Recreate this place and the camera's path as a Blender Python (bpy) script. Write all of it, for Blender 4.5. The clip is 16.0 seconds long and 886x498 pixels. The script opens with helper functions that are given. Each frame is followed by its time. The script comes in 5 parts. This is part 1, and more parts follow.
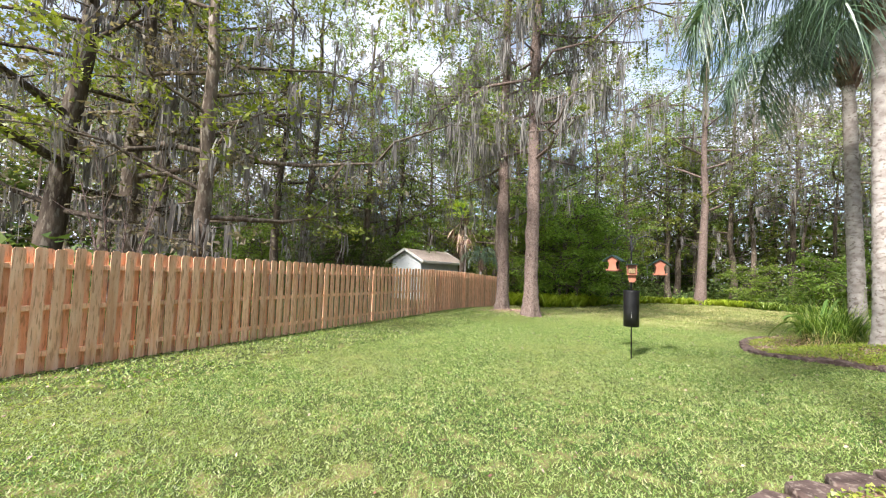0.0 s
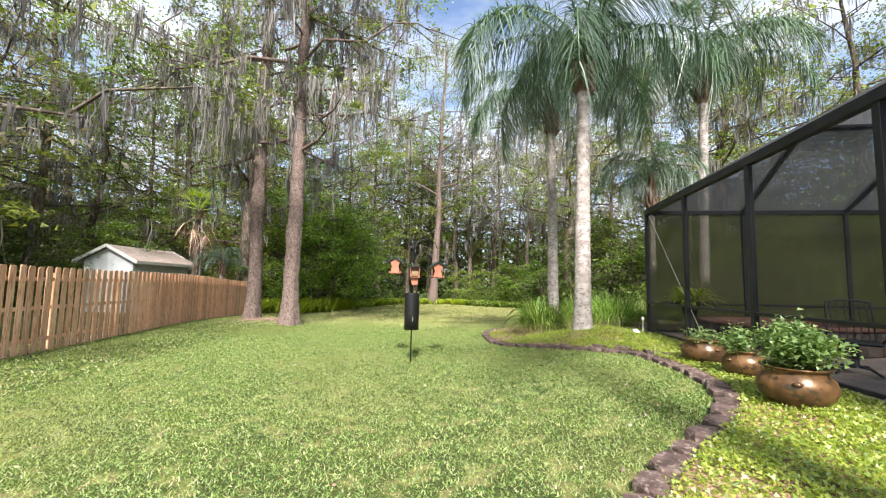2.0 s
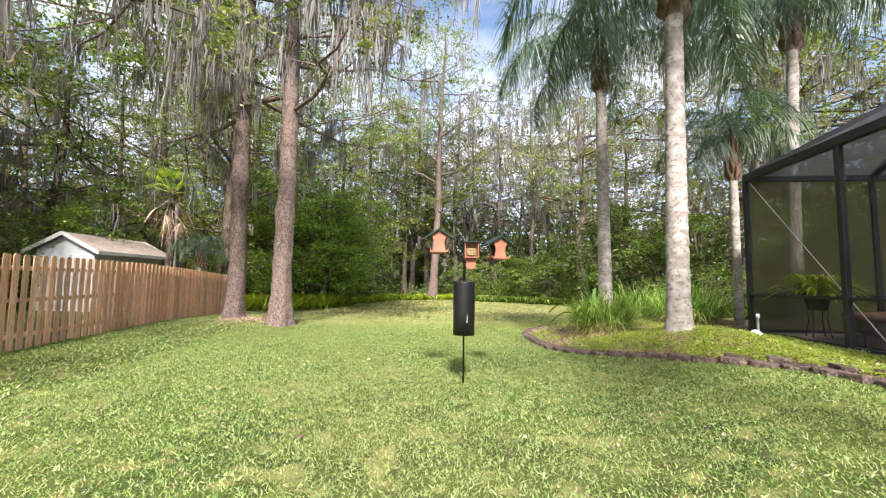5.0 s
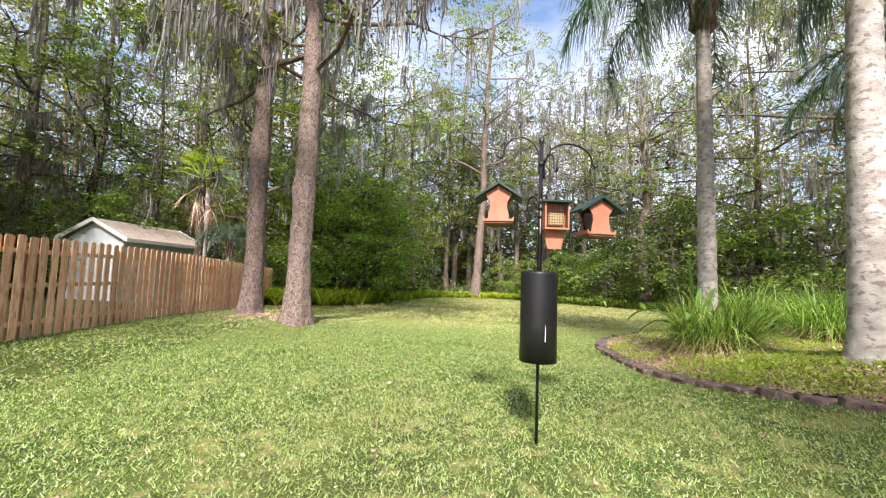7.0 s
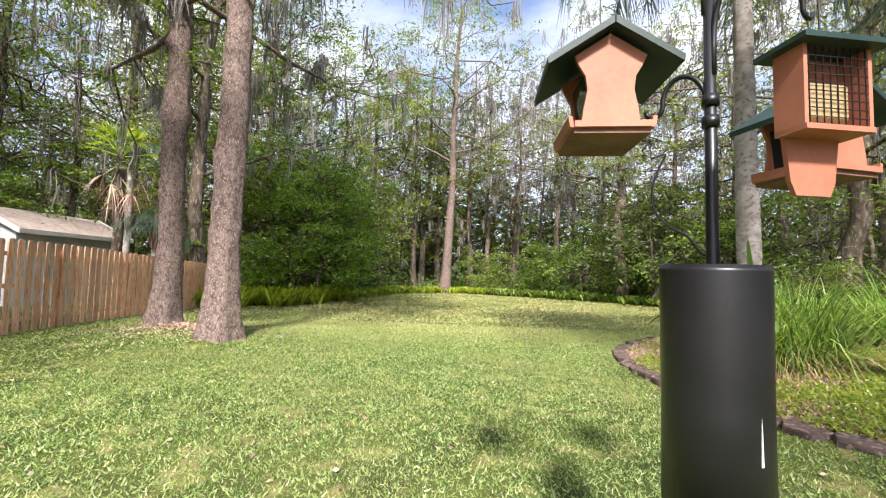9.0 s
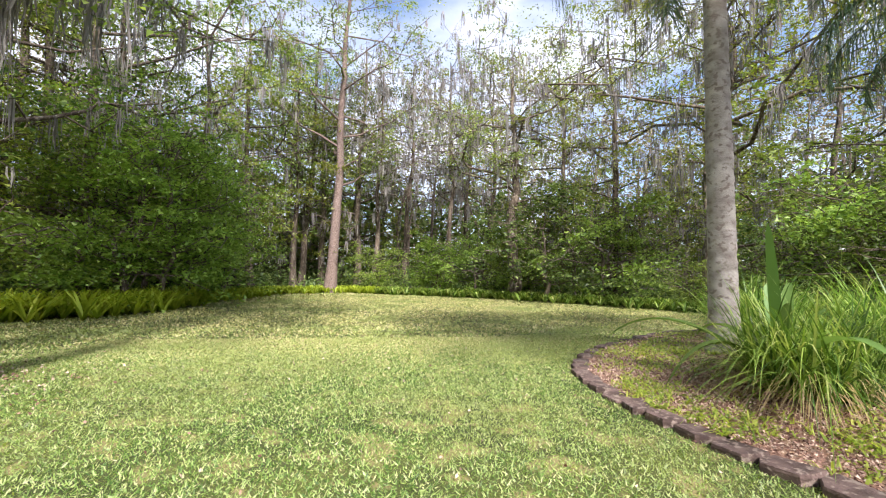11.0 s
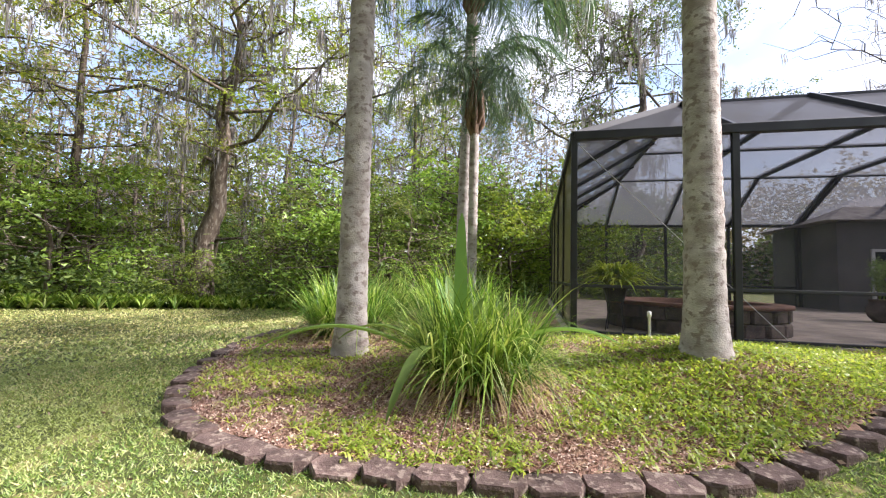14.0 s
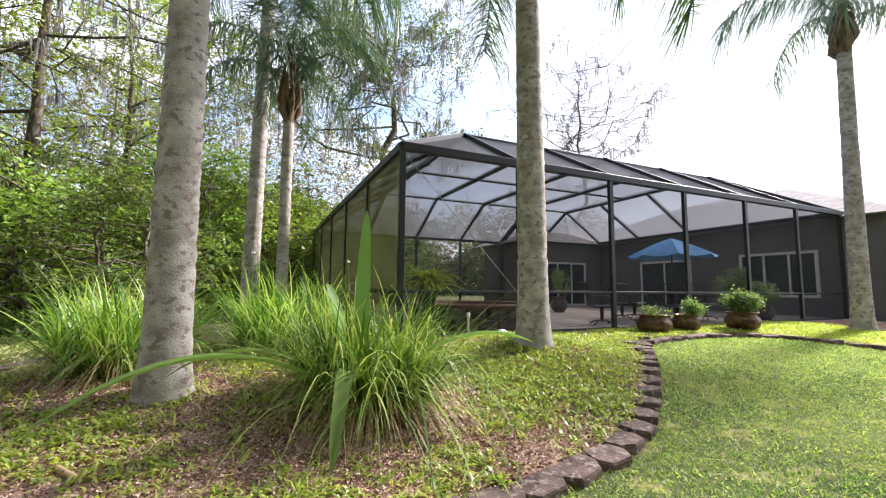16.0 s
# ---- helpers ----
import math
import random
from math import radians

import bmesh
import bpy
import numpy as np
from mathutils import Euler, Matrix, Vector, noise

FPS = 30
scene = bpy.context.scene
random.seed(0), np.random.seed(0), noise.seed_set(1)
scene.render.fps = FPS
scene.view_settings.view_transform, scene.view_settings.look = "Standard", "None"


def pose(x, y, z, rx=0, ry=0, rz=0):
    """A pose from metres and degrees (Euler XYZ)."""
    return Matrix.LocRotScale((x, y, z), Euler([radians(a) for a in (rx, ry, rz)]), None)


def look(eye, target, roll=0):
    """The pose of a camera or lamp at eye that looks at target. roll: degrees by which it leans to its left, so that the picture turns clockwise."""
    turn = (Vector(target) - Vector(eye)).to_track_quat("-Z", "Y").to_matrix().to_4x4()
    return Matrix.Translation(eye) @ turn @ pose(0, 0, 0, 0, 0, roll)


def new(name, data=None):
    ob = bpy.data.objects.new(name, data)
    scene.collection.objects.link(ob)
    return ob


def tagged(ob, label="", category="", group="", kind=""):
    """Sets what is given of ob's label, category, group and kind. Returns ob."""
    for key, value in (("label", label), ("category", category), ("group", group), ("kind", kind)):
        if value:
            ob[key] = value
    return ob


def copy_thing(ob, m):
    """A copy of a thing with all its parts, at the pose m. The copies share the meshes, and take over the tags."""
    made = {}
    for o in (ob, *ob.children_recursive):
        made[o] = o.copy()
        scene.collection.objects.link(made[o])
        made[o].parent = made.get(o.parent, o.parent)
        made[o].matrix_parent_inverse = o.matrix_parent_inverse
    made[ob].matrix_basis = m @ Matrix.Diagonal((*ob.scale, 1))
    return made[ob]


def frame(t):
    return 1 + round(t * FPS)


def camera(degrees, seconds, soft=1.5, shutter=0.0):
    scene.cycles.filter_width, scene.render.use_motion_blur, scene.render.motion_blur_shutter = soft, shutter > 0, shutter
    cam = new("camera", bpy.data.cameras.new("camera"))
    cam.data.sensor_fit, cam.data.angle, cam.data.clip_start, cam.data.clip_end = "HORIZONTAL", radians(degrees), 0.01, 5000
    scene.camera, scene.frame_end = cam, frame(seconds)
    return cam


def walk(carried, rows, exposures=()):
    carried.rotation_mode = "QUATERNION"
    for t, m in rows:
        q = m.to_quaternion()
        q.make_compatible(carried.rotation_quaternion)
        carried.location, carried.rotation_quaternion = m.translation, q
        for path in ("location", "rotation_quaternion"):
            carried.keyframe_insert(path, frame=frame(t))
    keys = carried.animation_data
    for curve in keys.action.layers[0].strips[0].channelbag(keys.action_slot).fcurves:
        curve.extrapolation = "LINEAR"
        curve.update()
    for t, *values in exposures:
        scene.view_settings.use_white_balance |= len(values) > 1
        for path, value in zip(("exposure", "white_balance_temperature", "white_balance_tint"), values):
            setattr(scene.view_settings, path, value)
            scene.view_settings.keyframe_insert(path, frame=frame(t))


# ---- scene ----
cam = camera(94.1, 16.0, 1.2)
PATH = [
    (0, (0.159, -0.067, 1.527), (-1.185, 1.408, 1.655), 1.8),
    (0.5, (-0.166, 0.084, 1.505), (-1.221, 1.776, 1.653), 1.5),
    (1, (-0.397, 0.202, 1.474), (-1.169, 2.04, 1.632), 1.3),
    (1.5, (-0.653, 0.452, 1.513), (-1.158, 2.381, 1.676), 1.3),
    (2, (-0.956, 0.561, 1.496), (-1.225, 2.535, 1.675), 1.1),
    (2.5, (-1.233, 0.86, 1.448), (-1.301, 2.849, 1.647), 1.0),
    (3, (-1.571, 1.259, 1.396), (-1.486, 3.249, 1.578), 0.9),
    (3.5, (-1.791, 1.697, 1.375), (-1.666, 3.688, 1.517), 0.9),
    (4, (-2.089, 2.131, 1.356), (-2.045, 4.127, 1.489), 0.9),
    (4.5, (-2.213, 2.584, 1.34), (-2.285, 4.578, 1.479), 0.9),
    (5, (-2.392, 3.111, 1.323), (-2.608, 5.093, 1.484), 0.8),
    (5.2, (-2.426, 3.308, 1.322), (-2.675, 5.287, 1.464), 0.8),
    (7.3, (-2.876, 5.732, 1.246), (-3.299, 7.681, 1.392), 2.1),
    (7.5, (-2.943, 5.96, 1.246), (-3.355, 7.912, 1.396), 2.2),
    (8, (-3.163, 6.48, 1.28), (-3.54, 8.437, 1.445), 2.1),
    (8.2, (-3.208, 6.658, 1.274), (-3.551, 8.622, 1.433), 2.1),
    (10.3, (-3.731, 9.212, 1.335), (-3.776, 11.21, 1.414), 0.3),
    (10.5, (-3.766, 9.456, 1.321), (-3.737, 11.454, 1.409), 0.5),
    (11, (-3.94, 9.956, 1.302), (-3.639, 11.93, 1.417), 0.9),
    (11.5, (-4.042, 10.482, 1.299), (-3.394, 12.37, 1.428), 1.1),
    (12, (-4.142, 11.03, 1.277), (-3.126, 12.748, 1.407), 1.5),
    (12.5, (-4.066, 11.525, 1.274), (-2.724, 13.003, 1.393), 1.3),
    (13, (-4.124, 11.988, 1.286), (-2.509, 13.162, 1.397), 1.2),
    (13.5, (-3.988, 12.44, 1.269), (-2.162, 13.245, 1.392), 1.4),
    (14, (-3.92, 12.924, 1.254), (-1.975, 13.37, 1.385), 1.5),
    (14.5, (-3.778, 13.424, 1.281), (-1.784, 13.514, 1.399), 1.4),
    (15, (-3.766, 13.815, 1.245), (-1.787, 13.562, 1.39), 1.2),
    (15.5, (-3.61, 14.124, 1.246), (-1.694, 13.575, 1.412), 0.9),
    (16, (-3.437, 14.47, 1.221), (-1.618, 13.661, 1.409), 0.5),
]
walk(cam, [(t, look(eye, target, roll)) for t, eye, target, roll in PATH],
     [(0, 0.98, 6250, 13), (5, 1.06, 6400, 14), (10.5, 1.06, 6250, 17), (12.5, 1.14, 6200, 18), (14.5, 1.36, 6200, 20), (16, 1.32, 6200, 16)])


# ---- light ----
TO_SUN = Vector((0.15, -0.99, 0.0)).normalized()
SUN_ELEV = radians(42)
sun = new("sun", bpy.data.lights.new("sun", "SUN"))
sun.data.energy, sun.data.angle, sun.data.color = 5.0, radians(6.5), (1.0, 0.94, 0.84)
sun_dir = Vector((TO_SUN.x * math.cos(SUN_ELEV), TO_SUN.y * math.cos(SUN_ELEV), math.sin(SUN_ELEV)))
sun.matrix_world = look(sun_dir * 60, (0, 0, 0))
tagged(sun, kind="structure")

world = bpy.data.worlds.new("sky")
scene.world = world
world.use_nodes = True
wt = world.node_tree
wt.nodes.clear()
w_out = wt.nodes.new("ShaderNodeOutputWorld")
w_bg = wt.nodes.new("ShaderNodeBackground")
w_sky = wt.nodes.new("ShaderNodeTexSky")
w_sky.sky_type, w_sky.sun_disc = "NISHITA", False
w_sky.sun_elevation, w_sky.sun_rotation = SUN_ELEV, math.atan2(TO_SUN.x, TO_SUN.y)
w_sky.dust_density, w_sky.air_density = 2.0, 1.0
w_co = wt.nodes.new("ShaderNodeTexCoord")
w_map = wt.nodes.new("ShaderNodeMapping")
w_map.inputs["Scale"].default_value = (1.0, 1.0, 2.2)
w_noise = wt.nodes.new("ShaderNodeTexNoise")
w_noise.inputs["Scale"].default_value, w_noise.inputs["Detail"].default_value = 2.6, 8.0
w_ramp = wt.nodes.new("ShaderNodeValToRGB")
w_ramp.color_ramp.elements[0].position, w_ramp.color_ramp.elements[1].position = 0.37, 0.61
w_mix = wt.nodes.new("ShaderNodeMixRGB")
w_mix.inputs[2].default_value = (4.4, 4.65, 5.1, 1)
wt.links.new(w_co.outputs["Generated"], w_map.inputs[0])
wt.links.new(w_map.outputs[0], w_noise.inputs["Vector"])
wt.links.new(w_noise.outputs["Fac"], w_ramp.inputs[0])
wt.links.new(w_ramp.outputs[0], w_mix.inputs[0])
wt.links.new(w_sky.outputs[0], w_mix.inputs[1])
wt.links.new(w_mix.outputs[0], w_bg.inputs[0])
w_bg.inputs["Strength"].default_value = 0.145
wt.links.new(w_bg.outputs[0], w_out.inputs[0])

# ---- materials ----
def srgb(r, g, b):
    return tuple(((c / 255 + 0.055) / 1.055) ** 2.4 if c > 10 else c / 255 / 12.92 for c in (r, g, b)) + (1,)


def surface(name, c1, c2, scale=4.0, rough=0.75, bump=0.3, fine=40.0, metal=0.0, vary=0.0, c3=None, stretch=(1, 1, 1), spec=0.35):
    """Two colours by noise, a third in blotches, fine relief; vary: the lightness changes from object to object."""
    m = bpy.data.materials.new(name)
    m.use_nodes = True
    t = m.node_tree
    p = t.nodes["Principled BSDF"]
    p.inputs["Roughness"].default_value, p.inputs["Metallic"].default_value = rough, metal
    p.inputs["Specular IOR Level"].default_value = spec
    co = t.nodes.new("ShaderNodeTexCoord")
    mp = t.nodes.new("ShaderNodeMapping")
    mp.inputs["Scale"].default_value = stretch
    t.links.new(co.outputs["Object"], mp.inputs[0])
    n1 = t.nodes.new("ShaderNodeTexNoise")
    n1.inputs["Scale"].default_value, n1.inputs["Detail"].default_value = scale, 6
    n2 = t.nodes.new("ShaderNodeTexNoise")
    n2.inputs["Scale"].default_value, n2.inputs["Detail"].default_value = fine, 4
    info = t.nodes.new("ShaderNodeObjectInfo")
    if vary:
        add = t.nodes.new("ShaderNodeVectorMath")
        sc = t.nodes.new("ShaderNodeMath")
        sc.operation, sc.inputs[1].default_value = "MULTIPLY", 37.0
        t.links.new(info.outputs["Random"], sc.inputs[0])
        t.links.new(mp.outputs[0], add.inputs[0])
        t.links.new(sc.outputs[0], add.inputs[1])
        vec = add.outputs[0]
    else:
        vec = mp.outputs[0]
    t.links.new(vec, n1.inputs["Vector"])
    t.links.new(vec, n2.inputs["Vector"])
    r = t.nodes.new("ShaderNodeValToRGB")
    r.color_ramp.elements[0].position, r.color_ramp.elements[0].color = 0.35, c1
    r.color_ramp.elements[1].position, r.color_ramp.elements[1].color = 0.66, c2
    t.links.new(n1.outputs["Fac"], r.inputs[0])
    col = r.outputs[0]
    if c3:
        n3 = t.nodes.new("ShaderNodeTexNoise")
        n3.inputs["Scale"].default_value, n3.inputs["Detail"].default_value = scale * 2.7, 8
        t.links.new(vec, n3.inputs["Vector"])
        r3 = t.nodes.new("ShaderNodeValToRGB")
        r3.color_ramp.elements[0].position, r3.color_ramp.elements[1].position = 0.54, 0.62
        t.links.new(n3.outputs["Fac"], r3.inputs[0])
        mx = t.nodes.new("ShaderNodeMixRGB")
        mx.inputs[2].default_value = c3
        t.links.new(r3.outputs[0], mx.inputs[0])
        t.links.new(col, mx.inputs[1])
        col = mx.outputs[0]
    hs = t.nodes.new("ShaderNodeHueSaturation")
    mr = t.nodes.new("ShaderNodeMapRange")
    mr.inputs["To Min"].default_value, mr.inputs["To Max"].default_value = 0.85, 1.12
    t.links.new(n2.outputs["Fac"], mr.inputs[0])
    if vary:
        mv = t.nodes.new("ShaderNodeMapRange")
        mv.inputs["To Min"].default_value, mv.inputs["To Max"].default_value = 1 - vary, 1 + vary
        t.links.new(info.outputs["Random"], mv.inputs[0])
        mm = t.nodes.new("ShaderNodeMath")
        mm.operation = "MULTIPLY"
        t.links.new(mr.outputs[0], mm.inputs[0])
        t.links.new(mv.outputs[0], mm.inputs[1])
        t.links.new(mm.outputs[0], hs.inputs["Value"])
    else:
        t.links.new(mr.outputs[0], hs.inputs["Value"])
    t.links.new(col, hs.inputs["Color"])
    t.links.new(hs.outputs[0], p.inputs["Base Color"])
    if bump:
        b = t.nodes.new("ShaderNodeBump")
        b.inputs["Strength"].default_value, b.inputs["Distance"].default_value = bump, 0.02
        t.links.new(n2.outputs["Fac"], b.inputs["Height"])
        t.links.new(b.outputs[0], p.inputs["Normal"])
    return m


def leafy(name, colours, trans=0.4, gloss=0.06, vary=0.25, patch=None, patch_scale=0.4, through_tint=(1.0, 0.97, 0.55, 1)):
    """Leaves: a colour for each leaf out of a row of colours, light shining through."""
    m = bpy.data.materials.new(name)
    m.use_nodes = True
    t = m.node_tree
    t.nodes.clear()
    out = t.nodes.new("ShaderNodeOutputMaterial")
    geo = t.nodes.new("ShaderNodeNewGeometry")
    info = t.nodes.new("ShaderNodeObjectInfo")
    r = t.nodes.new("ShaderNodeValToRGB")
    while len(r.color_ramp.elements) < len(colours):
        r.color_ramp.elements.new(0.5)
    for i, c in enumerate(colours):
        r.color_ramp.elements[i].position, r.color_ramp.elements[i].color = i / max(1, len(colours) - 1), c
    t.links.new(geo.outputs["Random Per Island"], r.inputs[0])
    hs = t.nodes.new("ShaderNodeHueSaturation")
    mv = t.nodes.new("ShaderNodeMapRange")
    mv.inputs["To Min"].default_value, mv.inputs["To Max"].default_value = 1 - vary, 1 + vary
    mh = t.nodes.new("ShaderNodeMapRange")
    mh.inputs["To Min"].default_value, mh.inputs["To Max"].default_value = 0.5 - vary * 0.08, 0.5 + vary * 0.08
    t.links.new(info.outputs["Random"], mv.inputs[0])
    t.links.new(info.outputs["Random"], mh.inputs[0])
    t.links.new(mv.outputs[0], hs.inputs["Value"])
    t.links.new(mh.outputs[0], hs.inputs["Hue"])
    t.links.new(r.outputs[0], hs.inputs["Color"])
    if patch:
        pn, pr, pm = t.nodes.new("ShaderNodeTexNoise"), t.nodes.new("ShaderNodeValToRGB"), t.nodes.new("ShaderNodeMixRGB")
        pn.inputs["Scale"].default_value, pn.inputs["Detail"].default_value = patch_scale, 5
        pr.color_ramp.elements[0].position, pr.color_ramp.elements[1].position = 0.46, 0.66
        pr.color_ramp.elements[1].color = (0.8, 0.8, 0.8, 1)
        pm.inputs[2].default_value = patch
        t.links.new(geo.outputs["Position"], pn.inputs["Vector"])
        t.links.new(pn.outputs["Fac"], pr.inputs[0])
        t.links.new(pr.outputs[0], pm.inputs[0])
        t.links.new(r.outputs[0], pm.inputs[1])
        t.links.new(pm.outputs[0], hs.inputs["Color"])
    d = t.nodes.new("ShaderNodeBsdfDiffuse")
    tr = t.nodes.new("ShaderNodeBsdfTranslucent")
    g = t.nodes.new("ShaderNodeBsdfGlossy")
    g.inputs["Roughness"].default_value = 0.45
    g.inputs["Color"].default_value = (0.8, 0.8, 0.8, 1)
    m1, m2 = t.nodes.new("ShaderNodeMixShader"), t.nodes.new("ShaderNodeMixShader")
    m1.inputs[0].default_value, m2.inputs[0].default_value = trans, gloss
    t.links.new(hs.outputs[0], d.inputs[0])
    thin = t.nodes.new("ShaderNodeMixRGB")
    thin.blend_type, thin.inputs[0].default_value, thin.inputs[2].default_value = "MULTIPLY", 1.0, through_tint
    t.links.new(hs.outputs[0], thin.inputs[1])
    t.links.new(thin.outputs[0], tr.inputs[0])
    t.links.new(d.outputs[0], m1.inputs[1])
    t.links.new(tr.outputs[0], m1.inputs[2])
    t.links.new(m1.outputs[0], m2.inputs[1])
    t.links.new(g.outputs[0], m2.inputs[2])
    t.links.new(m2.outputs[0], out.inputs[0])
    return m


def net(name, colour, clear, glow=0.1):
    """Woven insect screen: partly clear, partly dark thread."""
    m = bpy.data.materials.new(name)
    m.use_nodes = True
    t = m.node_tree
    t.nodes.clear()
    out = t.nodes.new("ShaderNodeOutputMaterial")
    a, d, x = t.nodes.new("ShaderNodeBsdfTransparent"), t.nodes.new("ShaderNodeBsdfDiffuse"), t.nodes.new("ShaderNodeMixShader")
    d.inputs[0].default_value = colour
    n = t.nodes.new("ShaderNodeTexNoise")
    n.inputs["Scale"].default_value = 1.4
    r = t.nodes.new("ShaderNodeMapRange")
    r.inputs["To Min"].default_value, r.inputs["To Max"].default_value = 1 - clear - 0.07, 1 - clear + 0.07
    t.links.new(n.outputs["Fac"], r.inputs[0])
    t.links.new(r.outputs[0], x.inputs[0])
    t.links.new(a.outputs[0], x.inputs[1])
    tl, dx = t.nodes.new("ShaderNodeBsdfTranslucent"), t.nodes.new("ShaderNodeMixShader")
    tl.inputs[0].default_value, dx.inputs[0].default_value = tuple(c * 1.6 for c in colour[:3]) + (1,), glow
    t.links.new(d.outputs[0], dx.inputs[1])
    t.links.new(tl.outputs[0], dx.inputs[2])
    t.links.new(dx.outputs[0], x.inputs[2])
    t.links.new(x.outputs[0], out.inputs[0])
    return m


M_SOIL = surface("lawn_soil", srgb(56, 64, 28), srgb(86, 92, 44), 1.2, 0.95, 0.6, 60, c3=srgb(128, 120, 78))
M_LAWN = leafy("lawn_blades", [srgb(62, 96, 42), srgb(102, 138, 66), srgb(136, 168, 90), srgb(166, 190, 114), srgb(196, 212, 142), srgb(230, 228, 184)], 0.55, 0.03, 0.0, srgb(172, 182, 120), through_tint=(1.05, 1.12, 0.42, 1))
M_DRY = leafy("dry_lawn_blades", [srgb(128, 152, 78), srgb(160, 172, 98), srgb(190, 188, 122), srgb(212, 202, 146), srgb(222, 210, 160)], 0.3, 0.05, 0.0, srgb(150, 168, 92))
M_MULCH = surface("mulch", srgb(122, 90, 76), srgb(180, 146, 126), 3.0, 0.95, 0.9, 55, c3=srgb(174, 148, 122))
M_CHIP = leafy("bark_chips", [srgb(76, 50, 44), srgb(126, 92, 80), srgb(172, 138, 120), srgb(222, 200, 180), srgb(98, 70, 64)], 0.0, 0.03, 0.0)
M_WEED = leafy("ground_cover", [srgb(116, 146, 46), srgb(154, 180, 62), srgb(186, 204, 82), srgb(212, 220, 110)], 0.6, 0.08, 0.0)
M_CEDAR = surface("cedar_boards", srgb(232, 174, 136), srgb(250, 208, 174), 3.0, 0.8, 0.35, 30, vary=0.2, c3=srgb(202, 152, 118), stretch=(5, 5, 0.6))
M_GREYWOOD = surface("weathered_boards", srgb(118, 106, 98), srgb(150, 138, 126), 3.0, 0.85, 0.35, 30, vary=0.15, stretch=(5, 5, 0.6))
M_STONE = surface("edging_concrete", srgb(72, 58, 54), srgb(112, 94, 88), 7.0, 0.9, 0.6, 50, vary=0.16, c3=srgb(136, 122, 112))
M_ALU = surface("bronze_aluminium", srgb(30, 32, 36), srgb(44, 46, 50), 2.0, 0.45, 0.02, 30, spec=0.5)
# Wall net's thread colour is lifted to hold the haze of sunlit mesh.
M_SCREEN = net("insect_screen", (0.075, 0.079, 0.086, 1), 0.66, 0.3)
# Roof net: sunlit haze and grazing-view density set as paler colour, less clear.
M_HAZYROOFNET = net("hazed_roof_screen", (0.115, 0.118, 0.132, 1), 0.2, 0.4)
M_OLDNET = net("algae_stained_screen", (0.1, 0.105, 0.045, 1), 0.2, 0.4)
M_DECK = surface("patio_concrete", srgb(150, 138, 128), srgb(178, 164, 152), 2.0, 0.85, 0.2, 40)
M_STUCCO = surface("house_stucco", srgb(100, 98, 98), srgb(114, 112, 110), 1.0, 0.9, 0.4, 80)
M_ROOF = surface("shingle_roof", srgb(118, 112, 112), srgb(148, 142, 140), 4.0, 0.9, 0.6, 40)
M_WHITE = surface("white_paint", srgb(216, 216, 212), srgb(232, 232, 228), 2.0, 0.5, 0.05, 30)
M_SHED = surface("shed_siding", srgb(190, 196, 200), srgb(208, 212, 214), 2.0, 0.8, 0.1, 30)
M_SHEDROOF = surface("shed_shingles", srgb(176, 158, 150), srgb(202, 186, 176), 5.0, 0.9, 0.5, 40)
M_PALM = surface("palm_trunk", srgb(146, 137, 131), srgb(194, 187, 182), 3.2, 0.9, 0.5, 34, c3=srgb(134, 123, 116), stretch=(1.4, 1.4, 1.9))
M_BOOT = surface("palm_boots", srgb(92, 76, 66), srgb(142, 116, 98), 5.0, 0.85, 0.5, 30, stretch=(3, 3, 0.8))
M_FROND = leafy("palm_leaflets", [srgb(44, 74, 52), srgb(62, 94, 66), srgb(84, 116, 82), srgb(116, 144, 106)], 0.35, 0.14, 0.12)
M_BARK = surface("pine_bark", srgb(86, 71, 66), srgb(134, 116, 108), 11.0, 0.95, 1.0, 60, c3=srgb(154, 141, 134), stretch=(1.4, 1.4, 0.8))
M_BARKD = surface("woods_bark", srgb(66, 56, 48), srgb(110, 98, 86), 3.0, 0.95, 0.8, 16, vary=0.3, c3=srgb(132, 124, 112), stretch=(1.5, 1.5, 0.5))
M_LEAF = leafy("spring_leaves", [srgb(88, 112, 48), srgb(116, 142, 62), srgb(146, 168, 84), srgb(178, 194, 112)], 0.5, 0.04, 0.22)
M_LEAFD = leafy("dark_leaves", [srgb(66, 86, 48), srgb(88, 110, 58), srgb(112, 132, 72), srgb(142, 158, 92)], 0.45, 0.02, 0.25)
M_LEAFY = leafy("yellow_green_leaves", [srgb(104, 120, 46), srgb(134, 150, 58), srgb(168, 178, 80)], 0.5, 0.04, 0.2)
M_SPRAY = leafy("fresh_sprays", [srgb(94, 122, 48), srgb(126, 154, 62), srgb(160, 182, 86)], 0.5, 0.03, 0.2)
M_LEAFB = leafy("brown_catkin_leaves", [srgb(108, 98, 86), srgb(136, 124, 108), srgb(166, 154, 136), srgb(126, 124, 92)], 0.4, 0.03, 0.12)
M_MOSS = leafy("hanging_moss", [srgb(114, 110, 108), srgb(144, 140, 137), srgb(176, 172, 168)], 0.42, 0.0, 0.1, through_tint=(1, 1, 0.95, 1))
M_FERN = leafy("fern_fronds", [srgb(140, 172, 50), srgb(178, 202, 64), srgb(208, 224, 92)], 0.5, 0.04, 0.12)
M_LIRIOPE = leafy("clump_blades", [srgb(62, 94, 34), srgb(92, 130, 46), srgb(128, 164, 64), srgb(166, 196, 92), srgb(206, 218, 138)], 0.45, 0.05, 0.1)
